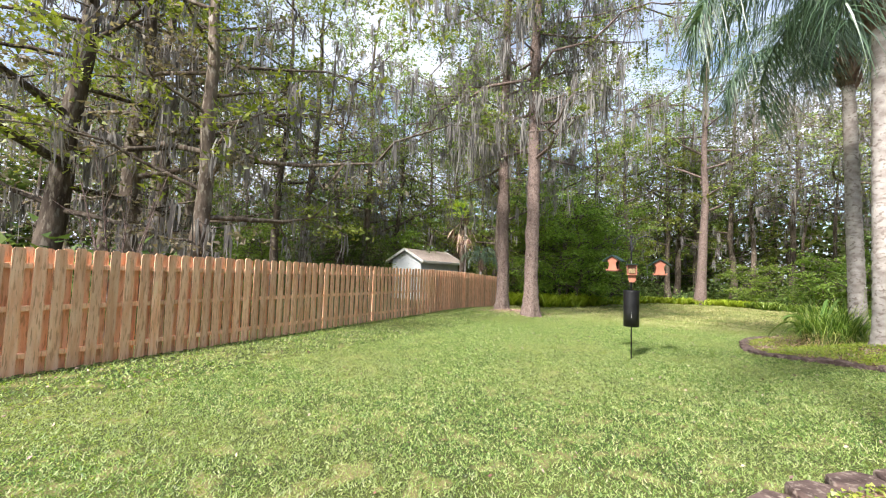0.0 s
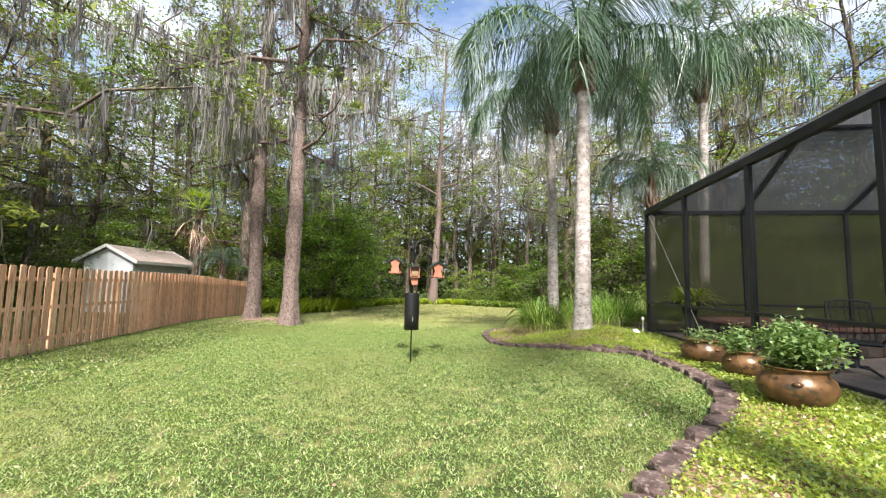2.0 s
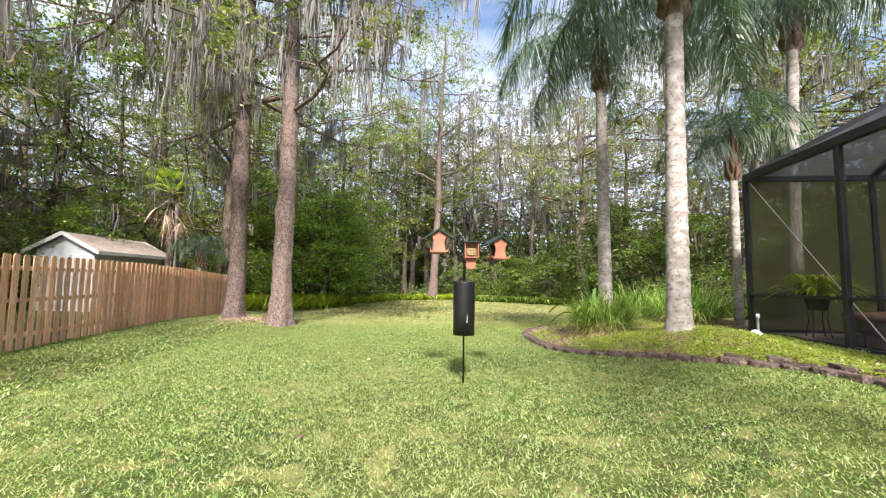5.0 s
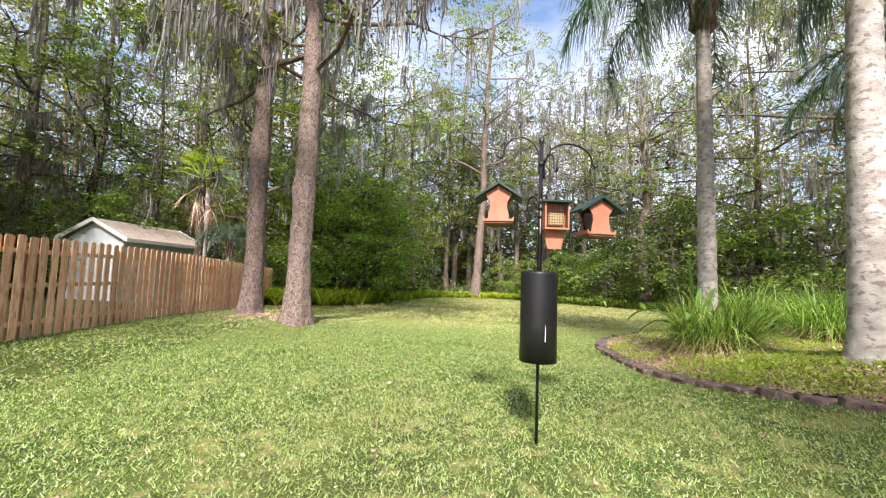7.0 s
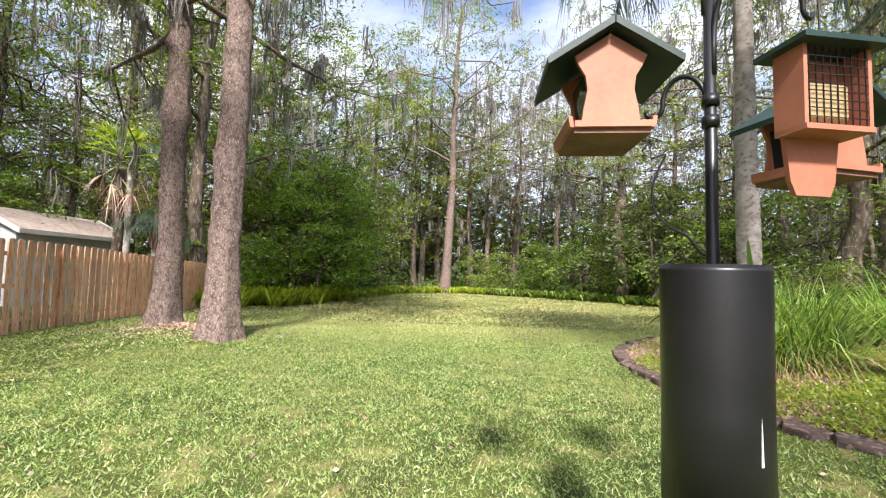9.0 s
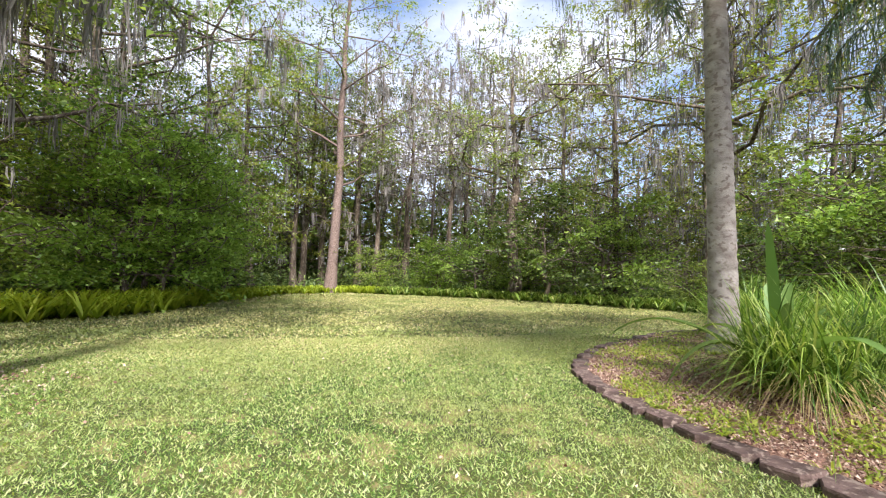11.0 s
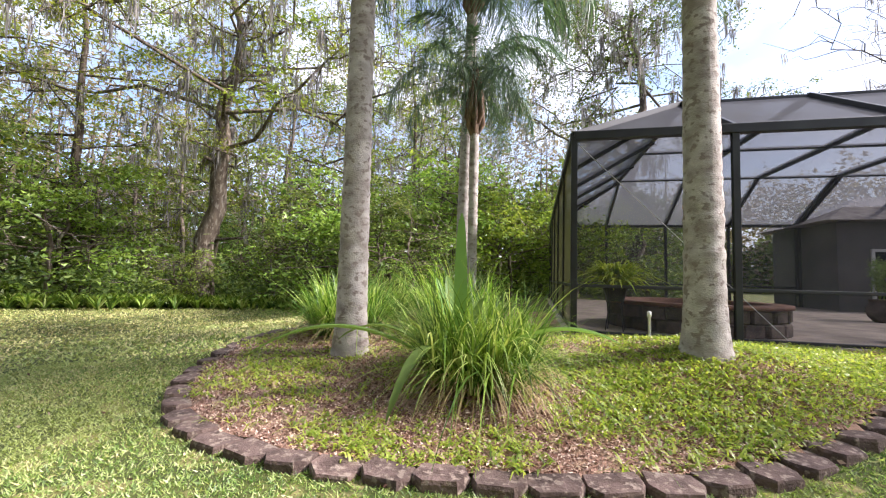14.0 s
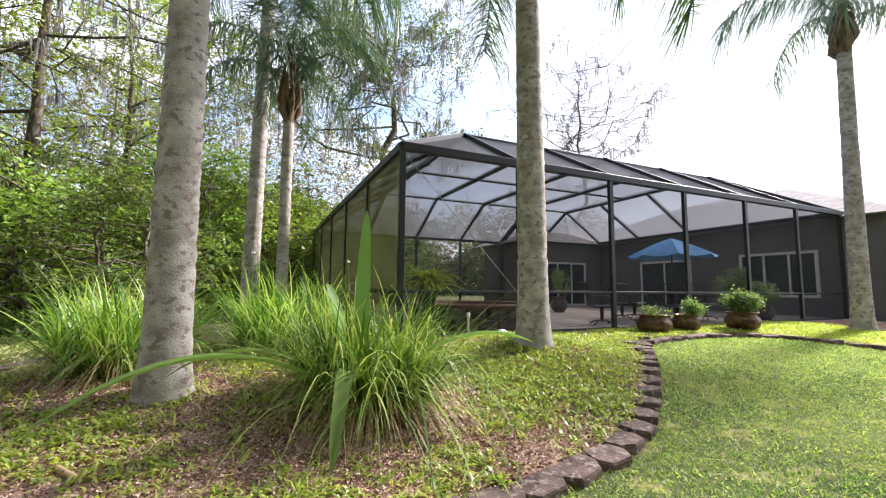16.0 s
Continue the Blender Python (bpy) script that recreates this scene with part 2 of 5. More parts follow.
M_STRAW = leafy("dead_blades", [srgb(150, 128, 92), srgb(182, 160, 118), srgb(204, 186, 146)], 0.25, 0.03, 0.0)
M_BROAD = leafy("broad_leaf", [srgb(92, 126, 70), srgb(134, 164, 88)], 0.4, 0.015, 0.2)
M_BLACK = surface("black_enamel", srgb(20, 20, 22), srgb(30, 30, 33), 4.0, 0.38, 0.03, 40, spec=0.5)
M_TERRA = surface("recycled_terracotta_board", srgb(160, 102, 80), srgb(180, 120, 96), 4.0, 0.55, 0.05, 40)
M_GREENROOF = surface("dark_green_board", srgb(28, 50, 46), srgb(40, 64, 58), 4.0, 0.5, 0.05, 40)
M_POT = surface("bronze_glaze", srgb(78, 58, 40), srgb(126, 94, 62), 5.0, 0.32, 0.1, 20, metal=0.2, c3=srgb(66, 56, 40), vary=0.12)
M_POTSOIL = surface("pot_soil", srgb(46, 36, 28), srgb(74, 60, 46), 9.0, 0.95, 0.6, 60)
M_POTLEAF = leafy("pot_leaves", [srgb(98, 130, 74), srgb(128, 158, 94), srgb(160, 184, 122)], 0.45, 0.04, 0.15)
M_ROCK = surface("spa_stone", srgb(74, 66, 62), srgb(118, 106, 98), 4.0, 0.85, 0.6, 25, vary=0.2)
M_COPING = surface("spa_coping", srgb(104, 74, 62), srgb(136, 100, 84), 4.0, 0.8, 0.3, 40)
M_BLUE = surface("umbrella_cloth", srgb(84, 150, 214), srgb(106, 170, 228), 3.0, 0.8, 0.1, 60)
M_PVC = surface("white_pipe", srgb(222, 222, 218), srgb(236, 236, 232), 3.0, 0.4, 0.0, 30)
M_GLASS = bpy.data.materials.new("window_glass")
M_GLASS.use_nodes = True
M_GLASS.node_tree.nodes["Principled BSDF"].inputs["Base Color"].default_value = (0.02, 0.025, 0.03, 1)
M_GLASS.node_tree.nodes["Principled BSDF"].inputs["Roughness"].default_value = 0.05


# ---- building tools ----
rng = np.random.default_rng(7)


def mesh_of(name, V, F, smooth=False, materials=()):
    """A mesh from arrays of corners and of faces with one number of sides."""
    V, F = np.asarray(V, np.float32).reshape(-1, 3), np.asarray(F, np.int32)
    me = bpy.data.meshes.new(name)
    k = F.shape[1]
    me.vertices.add(len(V))
    me.vertices.foreach_set("co", V.ravel())
    me.loops.add(F.size)
    me.loops.foreach_set("vertex_index", F.ravel())
    me.polygons.add(len(F))
    me.polygons.foreach_set("loop_start", np.arange(0, F.size, k, dtype=np.int32))
    if smooth:
        me.polygons.foreach_set("use_smooth", np.ones(len(F), bool))
    me.update(calc_edges=True)
    for m in materials:
        me.materials.append(m)
    return me


def join(pieces):
    """Joins (V, F) pieces into one."""
    vs, fs, n = [], [], 0
    for V, F in pieces:
        vs.append(np.asarray(V, float))
        fs.append(np.asarray(F) + n)
        n += len(V)
    return np.concatenate(vs), np.concatenate(fs)


def put(name, V, F, mat, parent=None, label="", smooth=False):
    ob = new(name, mesh_of(name, V, F, smooth, (mat,)))
    ob.parent = parent
    if label:
        ob["label"] = label
    return ob


def part(name, bm, material, parent=None, label="", smooth=False):
    me = bpy.data.meshes.new(name)
    if smooth:
        for f in bm.faces:
            f.smooth = True
    bm.to_mesh(me)
    bm.free()
    me.materials.append(material)
    ob = new(name, me)
    ob.parent = parent
    if label:
        ob["label"] = label
    return ob


def thing(name, m, label, category, group="", kind=""):
    ob = new(name)
    ob.empty_display_size = 0.1
    ob.matrix_world = m
    return tagged(ob, label, category, group, kind)


def box(bm, x0, x1, y0, y1, z0, z1, bevel=0.0, m=None):
    """A box, bevelled if wanted, into bm."""
    g = bmesh.ops.create_cube(bm, size=1.0, matrix=Matrix.Translation(((x0 + x1) / 2, (y0 + y1) / 2, (z0 + z1) / 2)) @ Matrix.Diagonal((x1 - x0, y1 - y0, z1 - z0, 1)))
    vs = g["verts"]
    if m is not None:
        bmesh.ops.transform(bm, matrix=m, verts=vs)
    if bevel:
        es = {e for v in vs for e in v.link_edges}
        bmesh.ops.bevel(bm, geom=list(es), offset=bevel, segments=1, affect="EDGES")
    return bm


def boxed(x0, x1, y0, y1, z0, z1, bevel=0.0, m=None):
    return box(bmesh.new(), x0, x1, y0, y1, z0, z1, bevel, m)


def beam(bm, a, b, w, h, bevel=0.0):
    """A bar with a section w across and h high from a to b."""
    a, b = Vector(a), Vector(b)
    d = b - a
    q = d.to_track_quat("Y", "Z").to_matrix().to_4x4()
    return box(bm, -w / 2, w / 2, 0, d.length, -h / 2, h / 2, bevel, Matrix.Translation(a) @ q)


def tube(points, radii, sides=8, cap=False):
    """A tube along points: quads."""
    P = np.asarray(points, float)
    n = len(P)
    R = np.broadcast_to(np.asarray(radii, float), (n,))
    T = np.gradient(P, axis=0)
    T /= np.linalg.norm(T, axis=1)[:, None] + 1e-9
    ref = np.where(np.abs(T[:, 2:3]) > 0.9, np.array([[1.0, 0, 0]]), np.array([[0, 0, 1.0]]))
    if np.mean(np.abs(T[:, 2])) > 0.6:
        ref = np.tile(np.array([[1.0, 0, 0]]), (n, 1))
    U = np.cross(T, ref)
    U /= np.linalg.norm(U, axis=1)[:, None] + 1e-9
    W = np.cross(T, U)
    a = np.arange(sides) * 2 * np.pi / sides
    V = P[:, None] + R[:, None, None] * (np.cos(a)[None, :, None] * U[:, None] + np.sin(a)[None, :, None] * W[:, None])
    i, j = np.meshgrid(np.arange(n - 1), np.arange(sides), indexing="ij")
    k = (j + 1) % sides
    F = np.stack([i * sides + j, i * sides + k, (i + 1) * sides + k, (i + 1) * sides + j], -1).reshape(-1, 4)
    V = V.reshape(-1, 3)
    if cap:
        c = len(V)
        V = np.concatenate([V, P[:1], P[-1:]])
        s = np.arange(0, sides, 2)
        e0 = np.stack([np.full(len(s), c), (s + 2) % sides, (s + 1) % sides, s], -1)
        e1 = np.stack([np.full(len(s), c + 1), (n - 1) * sides + s, (n - 1) * sides + (s + 1) % sides, (n - 1) * sides + (s + 2) % sides], -1)
        F = np.concatenate([F, e0, e1])
    return V, F


def lathe(profile, sides=24):
    """A turned body from (radius, height) rows: quads."""
    pr = np.asarray(profile, float)
    a = np.arange(sides) * 2 * np.pi / sides
    V = np.stack([pr[:, 0:1] * np.cos(a), pr[:, 0:1] * np.sin(a), np.repeat(pr[:, 1:2], sides, 1)], -1).reshape(-1, 3)
    i, j = np.meshgrid(np.arange(len(pr) - 1), np.arange(sides), indexing="ij")
    k = (j + 1) % sides
    F = np.stack([i * sides + j, i * sides + k, (i + 1) * sides + k, (i + 1) * sides + j], -1).reshape(-1, 4)
    return V, F


def unit(A):
    return A / (np.linalg.norm(A, axis=-1, keepdims=True) + 1e-9)


def leaves(C, size, r, aspect=0.5, droop=0.3):
    """A folded leaf of four corners at each of the places C."""
    n = len(C)
    d = r.normal(size=(n, 3))
    d[:, 2] = d[:, 2] * 0.6 - droop
    d = unit(d)
    s = unit(np.cross(d, r.normal(size=(n, 3))))
    L = (size * r.uniform(0.6, 1.4, n))[:, None]
    up = np.cross(s, d)
    V = np.stack([C, C + d * L * 0.45 + s * L * aspect * 0.5 + up * L * 0.08, C + d * L, C + d * L * 0.45 - s * L * aspect * 0.5 + up * L * 0.08], 1)
    return V.reshape(-1, 3), np.arange(4 * n).reshape(n, 4)


def leaf_tris(C, size, r, aspect=0.5, droop=0.3):
    """A three-cornered leaf at each of the places C, most of them turned up to the sky."""
    n = len(C)
    d = r.normal(size=(n, 3))
    d[:, 2] = d[:, 2] * 0.45 - droop
    d = unit(d)
    s = unit(np.cross(d, r.normal(size=(n, 3)) * 0.55 + np.array([0, -0.35, 1.0])))
    L = (size * r.uniform(0.6, 1.4, n))[:, None]
    V = np.stack([C, C + d * L + s * L * aspect * 0.5, C + d * L * 0.7 - s * L * aspect * 0.6], 1)
    return V.reshape(-1, 3), np.arange(3 * n).reshape(n, 3)


def strips(P0, D, L, W, r, seg=4, sag=0.8):
    """Blades: from P0 along D, bending down by sag, width W tapering to a tip: quads."""
    n = len(P0)
    t = np.linspace(0, 1, seg + 1)
    D = unit(D)
    side = unit(np.cross(D, np.array([0, 0, 1.0])) + 1e-6)
    C = P0[:, None] + D[:, None] * (L[:, None] * t)[..., None]
    C[:, :, 2] -= (sag * L)[:, None] * t ** 2.2
    w = W[:, None] * (1 - t ** 1.6 * 0.93) * 0.5
    V = np.stack([C - side[:, None] * w[..., None], C + side[:, None] * w[..., None]], 2)
    V = V.reshape(n, -1, 3)
    b = np.arange(seg) * 2
    f = np.stack([b, b + 1, b + 3, b + 2], -1)
    F = (np.arange(n)[:, None, None] * (2 * (seg + 1)) + f).reshape(-1, 4)
    return V.reshape(-1, 3), F


# ---- ground ----
def ss(a, b, v):
    t = np.clip((v - a) / (b - a), 0, 1)
    return t * t * (3 - 2 * t)


def ground_z(x, y):
    """The height of the ground: it rises to the house, swells round the trees and falls gently to the woods."""
    z = -0.06 - 0.3 * ss(14, 26, y) + 0.42 * ss(-1.8, 2.2, x) * (1 - ss(15, 22, y))
    z = z + 0.2 * np.exp(-((x - 1.2) ** 2 + (y - 11.1) ** 2) / 1.2)
    z = z + 0.2 * np.exp(-((x + 9.4) ** 2 + (y - 15) ** 2) / 3.5)
    return z


def gz(x, y):
    return float(ground_z(np.float64(x), np.float64(y)))


def fence_x(y):
    return -8.12 - 0.312 * y


# the bed's kerb of stones, from beside the house round to the palms
KERB = [(-0.12, 3.3), (0.17, 3.77), (0.64, 4.31), (1.1, 4.8), (1.48, 5.43), (1.67, 6.1), (1.73, 6.9), (1.66, 7.8), (1.5, 8.7), (0.62, 9.62), (-0.13, 10.51),
        (-0.76, 11.4), (-1.08, 12.1), (-1.23, 12.9), (-1.33, 13.8), (-1.34, 14.5), (-1.2, 15.3), (-0.84, 15.97), (-0.4, 16.4), (0.2, 16.75), (1.1, 17.0), (2.2, 17.1), (3.4, 16.8)]
DECK_Z = 0.40


def in_bed(x, y):
    """True east of the kerb, where no lawn grows."""
    poly = np.array([(1.1, -1.8), (0.75, 1.2), (0.3, 2.6)] + KERB + [(6.0, 16.2), (16, 16.2), (16, -1.8)])
    c = np.zeros(np.shape(x), bool)
    for (x0, y0), (x1, y1) in zip(poly, np.roll(poly, -1, 0)):
        c ^= ((y0 > y) != (y1 > y)) & (x < (x1 - x0) * (y - y0) / (y1 - y0 + 1e-12) + x0)
    return c


def lawn_edge_far(x):
    """The far edge of the lawn, where the ferns begin."""
    return np.interp(x, [-15, -13.2, -12.5, -11, -7, 0, 4, 8, 11.5, 13], [24, 26, 33, 40, 43, 39, 36, 31.5, 26, 21])


def on_lawn(x, y):
    return (x > fence_x(y) + 0.06) & (y < lawn_edge_far(x)) & ~in_bed(x, y) & (x < 13)


def grid_sheet(xs, ys, lift=0.0, bumps=0.0):
    X, Y = np.meshgrid(xs, ys)
    Z = ground_z(X, Y) + lift + bumps * rng.normal(size=X.shape)
    V = np.stack([X, Y, Z], -1).reshape(-1, 3)
    a = np.arange(len(V)).reshape(X.shape)
    F = np.stack([a[:-1, :-1], a[:-1, 1:], a[1:, 1:], a[1:, :-1]], -1).reshape(-1, 4)
    return V, F


xs = np.concatenate([np.linspace(-900, -60, 12), np.linspace(-50, -18, 12), np.linspace(-16, 6, 90), np.linspace(8, 50, 16), np.linspace(80, 900, 10)])
ys = np.concatenate([np.linspace(-900, -40, 12), np.linspace(-30, -4, 8), np.linspace(-3, 30, 110), np.linspace(32, 70, 14), np.linspace(100, 900, 10)])
V, F = grid_sheet(xs, ys)
ground = put("ground", V, F, M_SOIL, smooth=True)
tagged(ground, "yard soil under thin green and straw lawn", "ground", kind="structure")


# ---- woods and trees ----
def grow(r, height, r0, first=0.35, limbs=16, spread=3.5, rise=0.35, sub=4, wander=0.25, sides=7, twig_seg=3, crook=0.06):
    """A trunk with limbs and branches: tubes, and the places along the branches that carry leaves or moss."""
    n = 12
    t = np.linspace(0, 1, n)
    w = np.cumsum(r.normal(size=(n, 2)) * wander * height / 40, axis=0)
    w -= w[0]
    T = np.column_stack([w, t * height])
    rad = r0 * (1 - 0.8 * t) + 0.35 * r0 * np.exp(-t * 40)
    wood = [tube(T, rad, sides)]
    spots = []
    for i in range(limbs):
        f = first + (1 - first) * (i + r.uniform(0, 1)) / limbs
        f = min(f, 0.98)
        base = np.array([np.interp(f, t, T[:, k]) for k in range(3)])
        az = i * 2.4 + r.normal() * 0.5
        length = spread * (0.5 + 0.6 * math.sin(math.pi * (0.18 + 0.72 * (f - first) / (1 - first)))) * r.uniform(0.6, 1.25)
        d = np.array([math.cos(az), math.sin(az), rise + 0.5 * r.normal() * 0.4])
        n_l = 6 if crook < 0.08 else 9
        s = np.linspace(0, 1, n_l)
        L = base + s[:, None] * d * length
        L[:, :2] += np.cumsum(r.normal(size=(n_l, 2)) * crook * length, 0) * (s[:, None] > 0)
        L[:, 2] += np.cumsum(r.normal(size=n_l) * 0.85 * crook * length) * s
        lr = max(0.02, r0 * 0.34 * (1.1 - f)) * (length / spread) + 0.012
        wood.append(tube(L, lr * (1 - 0.75 * s), 5))
        spots.append(L[2:])
        for j in range(sub):
            g = r.uniform(0.3, 1.0)
            b = np.array([np.interp(g, s, L[:, k]) for k in range(3)])
            d2 = unit(np.array([d[0], d[1], 0.2]) * 0.7 + r.normal(size=3) * 0.6)
            s2 = np.linspace(0, 1, twig_seg + 1)
            B = b + s2[:, None] * d2 * length * r.uniform(0.25, 0.5)
            B += np.cumsum(r.normal(size=B.shape) * 0.05 * length, 0) * (s2[:, None] > 0)
            wood.append(tube(B, (lr * 0.4 + 0.006) * (1 - 0.7 * s2), 3))
            spots.append(B[1:])
    return join(wood), np.concatenate(spots), T


def moss_on(r, spots, count, length=(0.5, 2.0), width=0.05, k=6, seg=2):
    """Grey moss hanging in bunches of ragged strands, the middle ones longest."""
    i = r.integers(0, len(spots), count)
    off = r.normal(size=(count * k, 2)) * 0.09
    P = np.repeat(spots[i], k, 0)
    P[:, :2] += off
    reach = np.exp(-(off ** 2).sum(1) / 0.02)
    L = np.repeat(r.uniform(*length, count) * r.uniform(0.5, 1.0, count), k) * (0.35 + 0.65 * reach) * r.uniform(0.7, 1.0, count * k)
    n = len(P)
    D = np.column_stack([r.normal(size=(n, 2)) * 0.05, -np.ones(n)])
    t = np.linspace(0, 1, seg + 1)
    a = r.uniform(0, np.pi, n)
    side = np.column_stack([np.cos(a), np.sin(a), np.zeros(n)])
    C = P[:, None] + D[:, None] * (L[:, None] * t)[..., None]
    C[:, 1:, :2] += r.normal(size=(n, seg, 2)) * 0.035
    C[:, 0, 2] += 0.05
    w = width * r.uniform(0.5, 1.4, n)[:, None] * np.interp(t, [0, 0.4, 0.75, 1], [0.6, 1.0, 0.7, 0.08]) * 0.5
    V = np.stack([C - side[:, None] * w[..., None], C + side[:, None] * w[..., None]], 2).reshape(n, -1, 3)
    b = np.arange(seg) * 2
    f = np.stack([b, b + 1, b + 3, b + 2], -1)
    return V.reshape(-1, 3), (np.arange(n)[:, None, None] * (2 * seg + 2) + f).reshape(-1, 4)


def tree(name, m, label, category, wood, crown, moss, bark, leaf, group=""):
    ob = thing(name, m, label, category, group)
    put("trunk", *wood, bark, ob, smooth=True)
    if crown is not None:
        put("crown", *crown, leaf, ob)
    if moss is not None:
        tagged(put("moss", *moss, M_MOSS, ob, "grey hanging moss"), kind="stuff")
    return ob


def leaf_spots(r, spots, n, sigma, flat=0.6, per=34, pad=0.42):
    """Places of leaves in flat sprays about the twigs, with gaps between the sprays."""
    m = max(1, n // per)
    c = spots[r.integers(0, len(spots), m)] + r.normal(size=(m, 3)) * np.array([sigma, sigma, sigma * flat])
    w = r.uniform(0.5, 1.5, m)
    i = r.integers(0, m, n)
    o = r.normal(size=(n, 3)) * np.array([pad, pad, pad * 0.24]) * w[i][:, None]
    o[:, 2] -= 0.22 * (o[:, 0] ** 2 + o[:, 1] ** 2) / pad
    return c[i] + o


def tall_tree(seed, height, r0, leaf_n, moss_n, leaf, label, first=0.35, spread=3.6, limbs=20, size=0.2, bark=None, category="tree", name="woodland_tree"):
    r = np.random.default_rng(seed)
    wood, spots, T = grow(r, height, r0, first, limbs, spread, 0.3)
    crown = leaf_tris(leaf_spots(r, spots, leaf_n, 0.55), size, r) if leaf_n else None
    moss = moss_on(r, spots, moss_n) if moss_n else None
    return tree(name, pose(0, 0, -200), label, category, wood, crown, moss, bark or M_BARKD, leaf, "trees of the wood")


def shrub(seed, height, width, n, leaf, label, size=0.16, stems=3):
    r = np.random.default_rng(seed)
    wood, spots = [], []
    for i in range(stems):
        w, s, _ = grow(r, height * r.uniform(0.7, 1.0), 0.05 + 0.01 * height, 0.12, 14, width * 0.6, 0.2, 2, 1.2, 5)
        o = np.array([r.normal() * width * 0.14, r.normal() * width * 0.14, 0])
        wood.append((w[0] + o * np.array([1, 1, 0]), w[1]))
        spots.append(s + o)
    spots = np.concatenate(spots)
    ob = thing("shrub", pose(0, 0, -200), label, "shrub", "shrubs at the edge of the wood")
    put("trunk", *join(wood), M_BARKD, ob)
    put("foliage", *leaf_tris(leaf_spots(r, spots, n, 0.3, 0.4, 44, 0.34), size, r, 0.5, 0.1), leaf, ob)
    return ob


TALL = [tall_tree(11, 21, 0.30, 7600, 150, M_LEAF, "tall woodland tree with fresh green leaves and hanging moss", 0.22, 5.2, 20, 0.21),
        tall_tree(12, 23, 0.32, 6000, 300, M_LEAFD, "tall woodland tree draped with grey moss", 0.18, 5.6, 20, 0.21),
        tall_tree(13, 19, 0.26, 7000, 60, M_LEAF, "slender woodland tree with light green crown", 0.2, 4.6, 18, 0.21),
        tall_tree(14, 18, 0.24, 700, 330, M_LEAFY, "nearly bare woodland tree hung with moss", 0.35, 4.2, 26, 0.16),
        tall_tree(15, 20, 0.34, 8000, 170, M_LEAFD, "dark green woodland tree with moss", 0.12, 5.8, 22, 0.21),
        tall_tree(16, 18, 0.28, 7400, 160, M_LEAFY, "woodland tree with yellow-green spring leaves", 0.16, 5.4, 20, 0.21),
        tall_tree(17, 14, 0.34, 6500, 620, M_LEAFB, "mossy tree with light brown spring catkins behind the fence", 0.16, 5.4, 22, 0.15),
        tall_tree(18, 14, 0.2, 9000, 20, M_LEAFY, "narrow yellow-green tree beyond the fence", 0.1, 2.4, 26, 0.16)]
SHRUB = [shrub(31, 4.2, 3.4, 7600, M_SPRAY, "dense light green shrub at the lawn's edge"),
         shrub(32, 5.5, 4.0, 8600, M_LEAFD, "dense dark green shrub at the lawn's edge"),
         shrub(33, 3.2, 3.0, 4600, M_SPRAY, "yellow-green shrub at the lawn's edge", 0.13),
         shrub(34, 6.5, 4.6, 9400, M_SPRAY, "tall light green understorey tree"),
         shrub(35, 7.6, 5.0, 15000, M_SPRAY, "large olive green shrub with drooping sprays beside the lawn", 0.15, 4)]


def stand(kind, x, y, s=1.0, turn=None, sz=None):
    turn = random.uniform(0, 360) if turn is None else turn
    return copy_thing(kind, pose(x, y, gz(x, y) - 0.05, 0, 0, turn) @ Matrix.Diagonal((s, s, sz or s, 1)))


random.seed(5)
placed = []


def free(x, y, d):
    return all((x - a) ** 2 + (y - b) ** 2 > d * d for a, b in placed)


def wood_ok(x, y):
    """In the woods: past the fence, past the lawn, clear of cage and house."""
    if x < fence_x(y) - 2.2 and y < 27:
        return not (x > -24 and 6.5 < y)
    if y >= 27 and x < -14.5:
        return True
    if x < 13:
        return y > lawn_edge_far(x) + 2.0
    if x > 17.5:
        return y > 5.5
    return y > 17.5


# trees and shrubs that stand out by their place
for kind, x, y, s in ((4, -12.9, 28.6, 1.1), (4, -15.4, 29.4, 1.2), (4, -13.4, 31.4, 1.2), (3, -13.2, 33.5, 1.1), (1, 7.0, 34.6, 1.45), (3, 10.0, 32.2, 1.2), (3, 3.6, 39.4, 0.95), (0, 0.2, 42.0, 1.0),
                      (2, 14.2, 24.6, 1.2), (3, 14.2, 17.4, 1.15), (0, 10.6, 19.5, 1.0), (3, 17.0, 15.0, 1.1), (1, 12.6, 21.9, 1.0), (0, 16.4, 11.5, 1.0), (1, 9.2, 17.6, 0.75),
                      (1, 20.0, 8.0, 1.1), (3, 19.5, 11.6, 1.1), (1, 23.0, 6.6, 1.2), (3, 24.0, 11.0, 1.1), (1, 21.5, 15.0, 1.2)):
    stand(SHRUB[kind], x, y, s)
    placed.append((x, y))
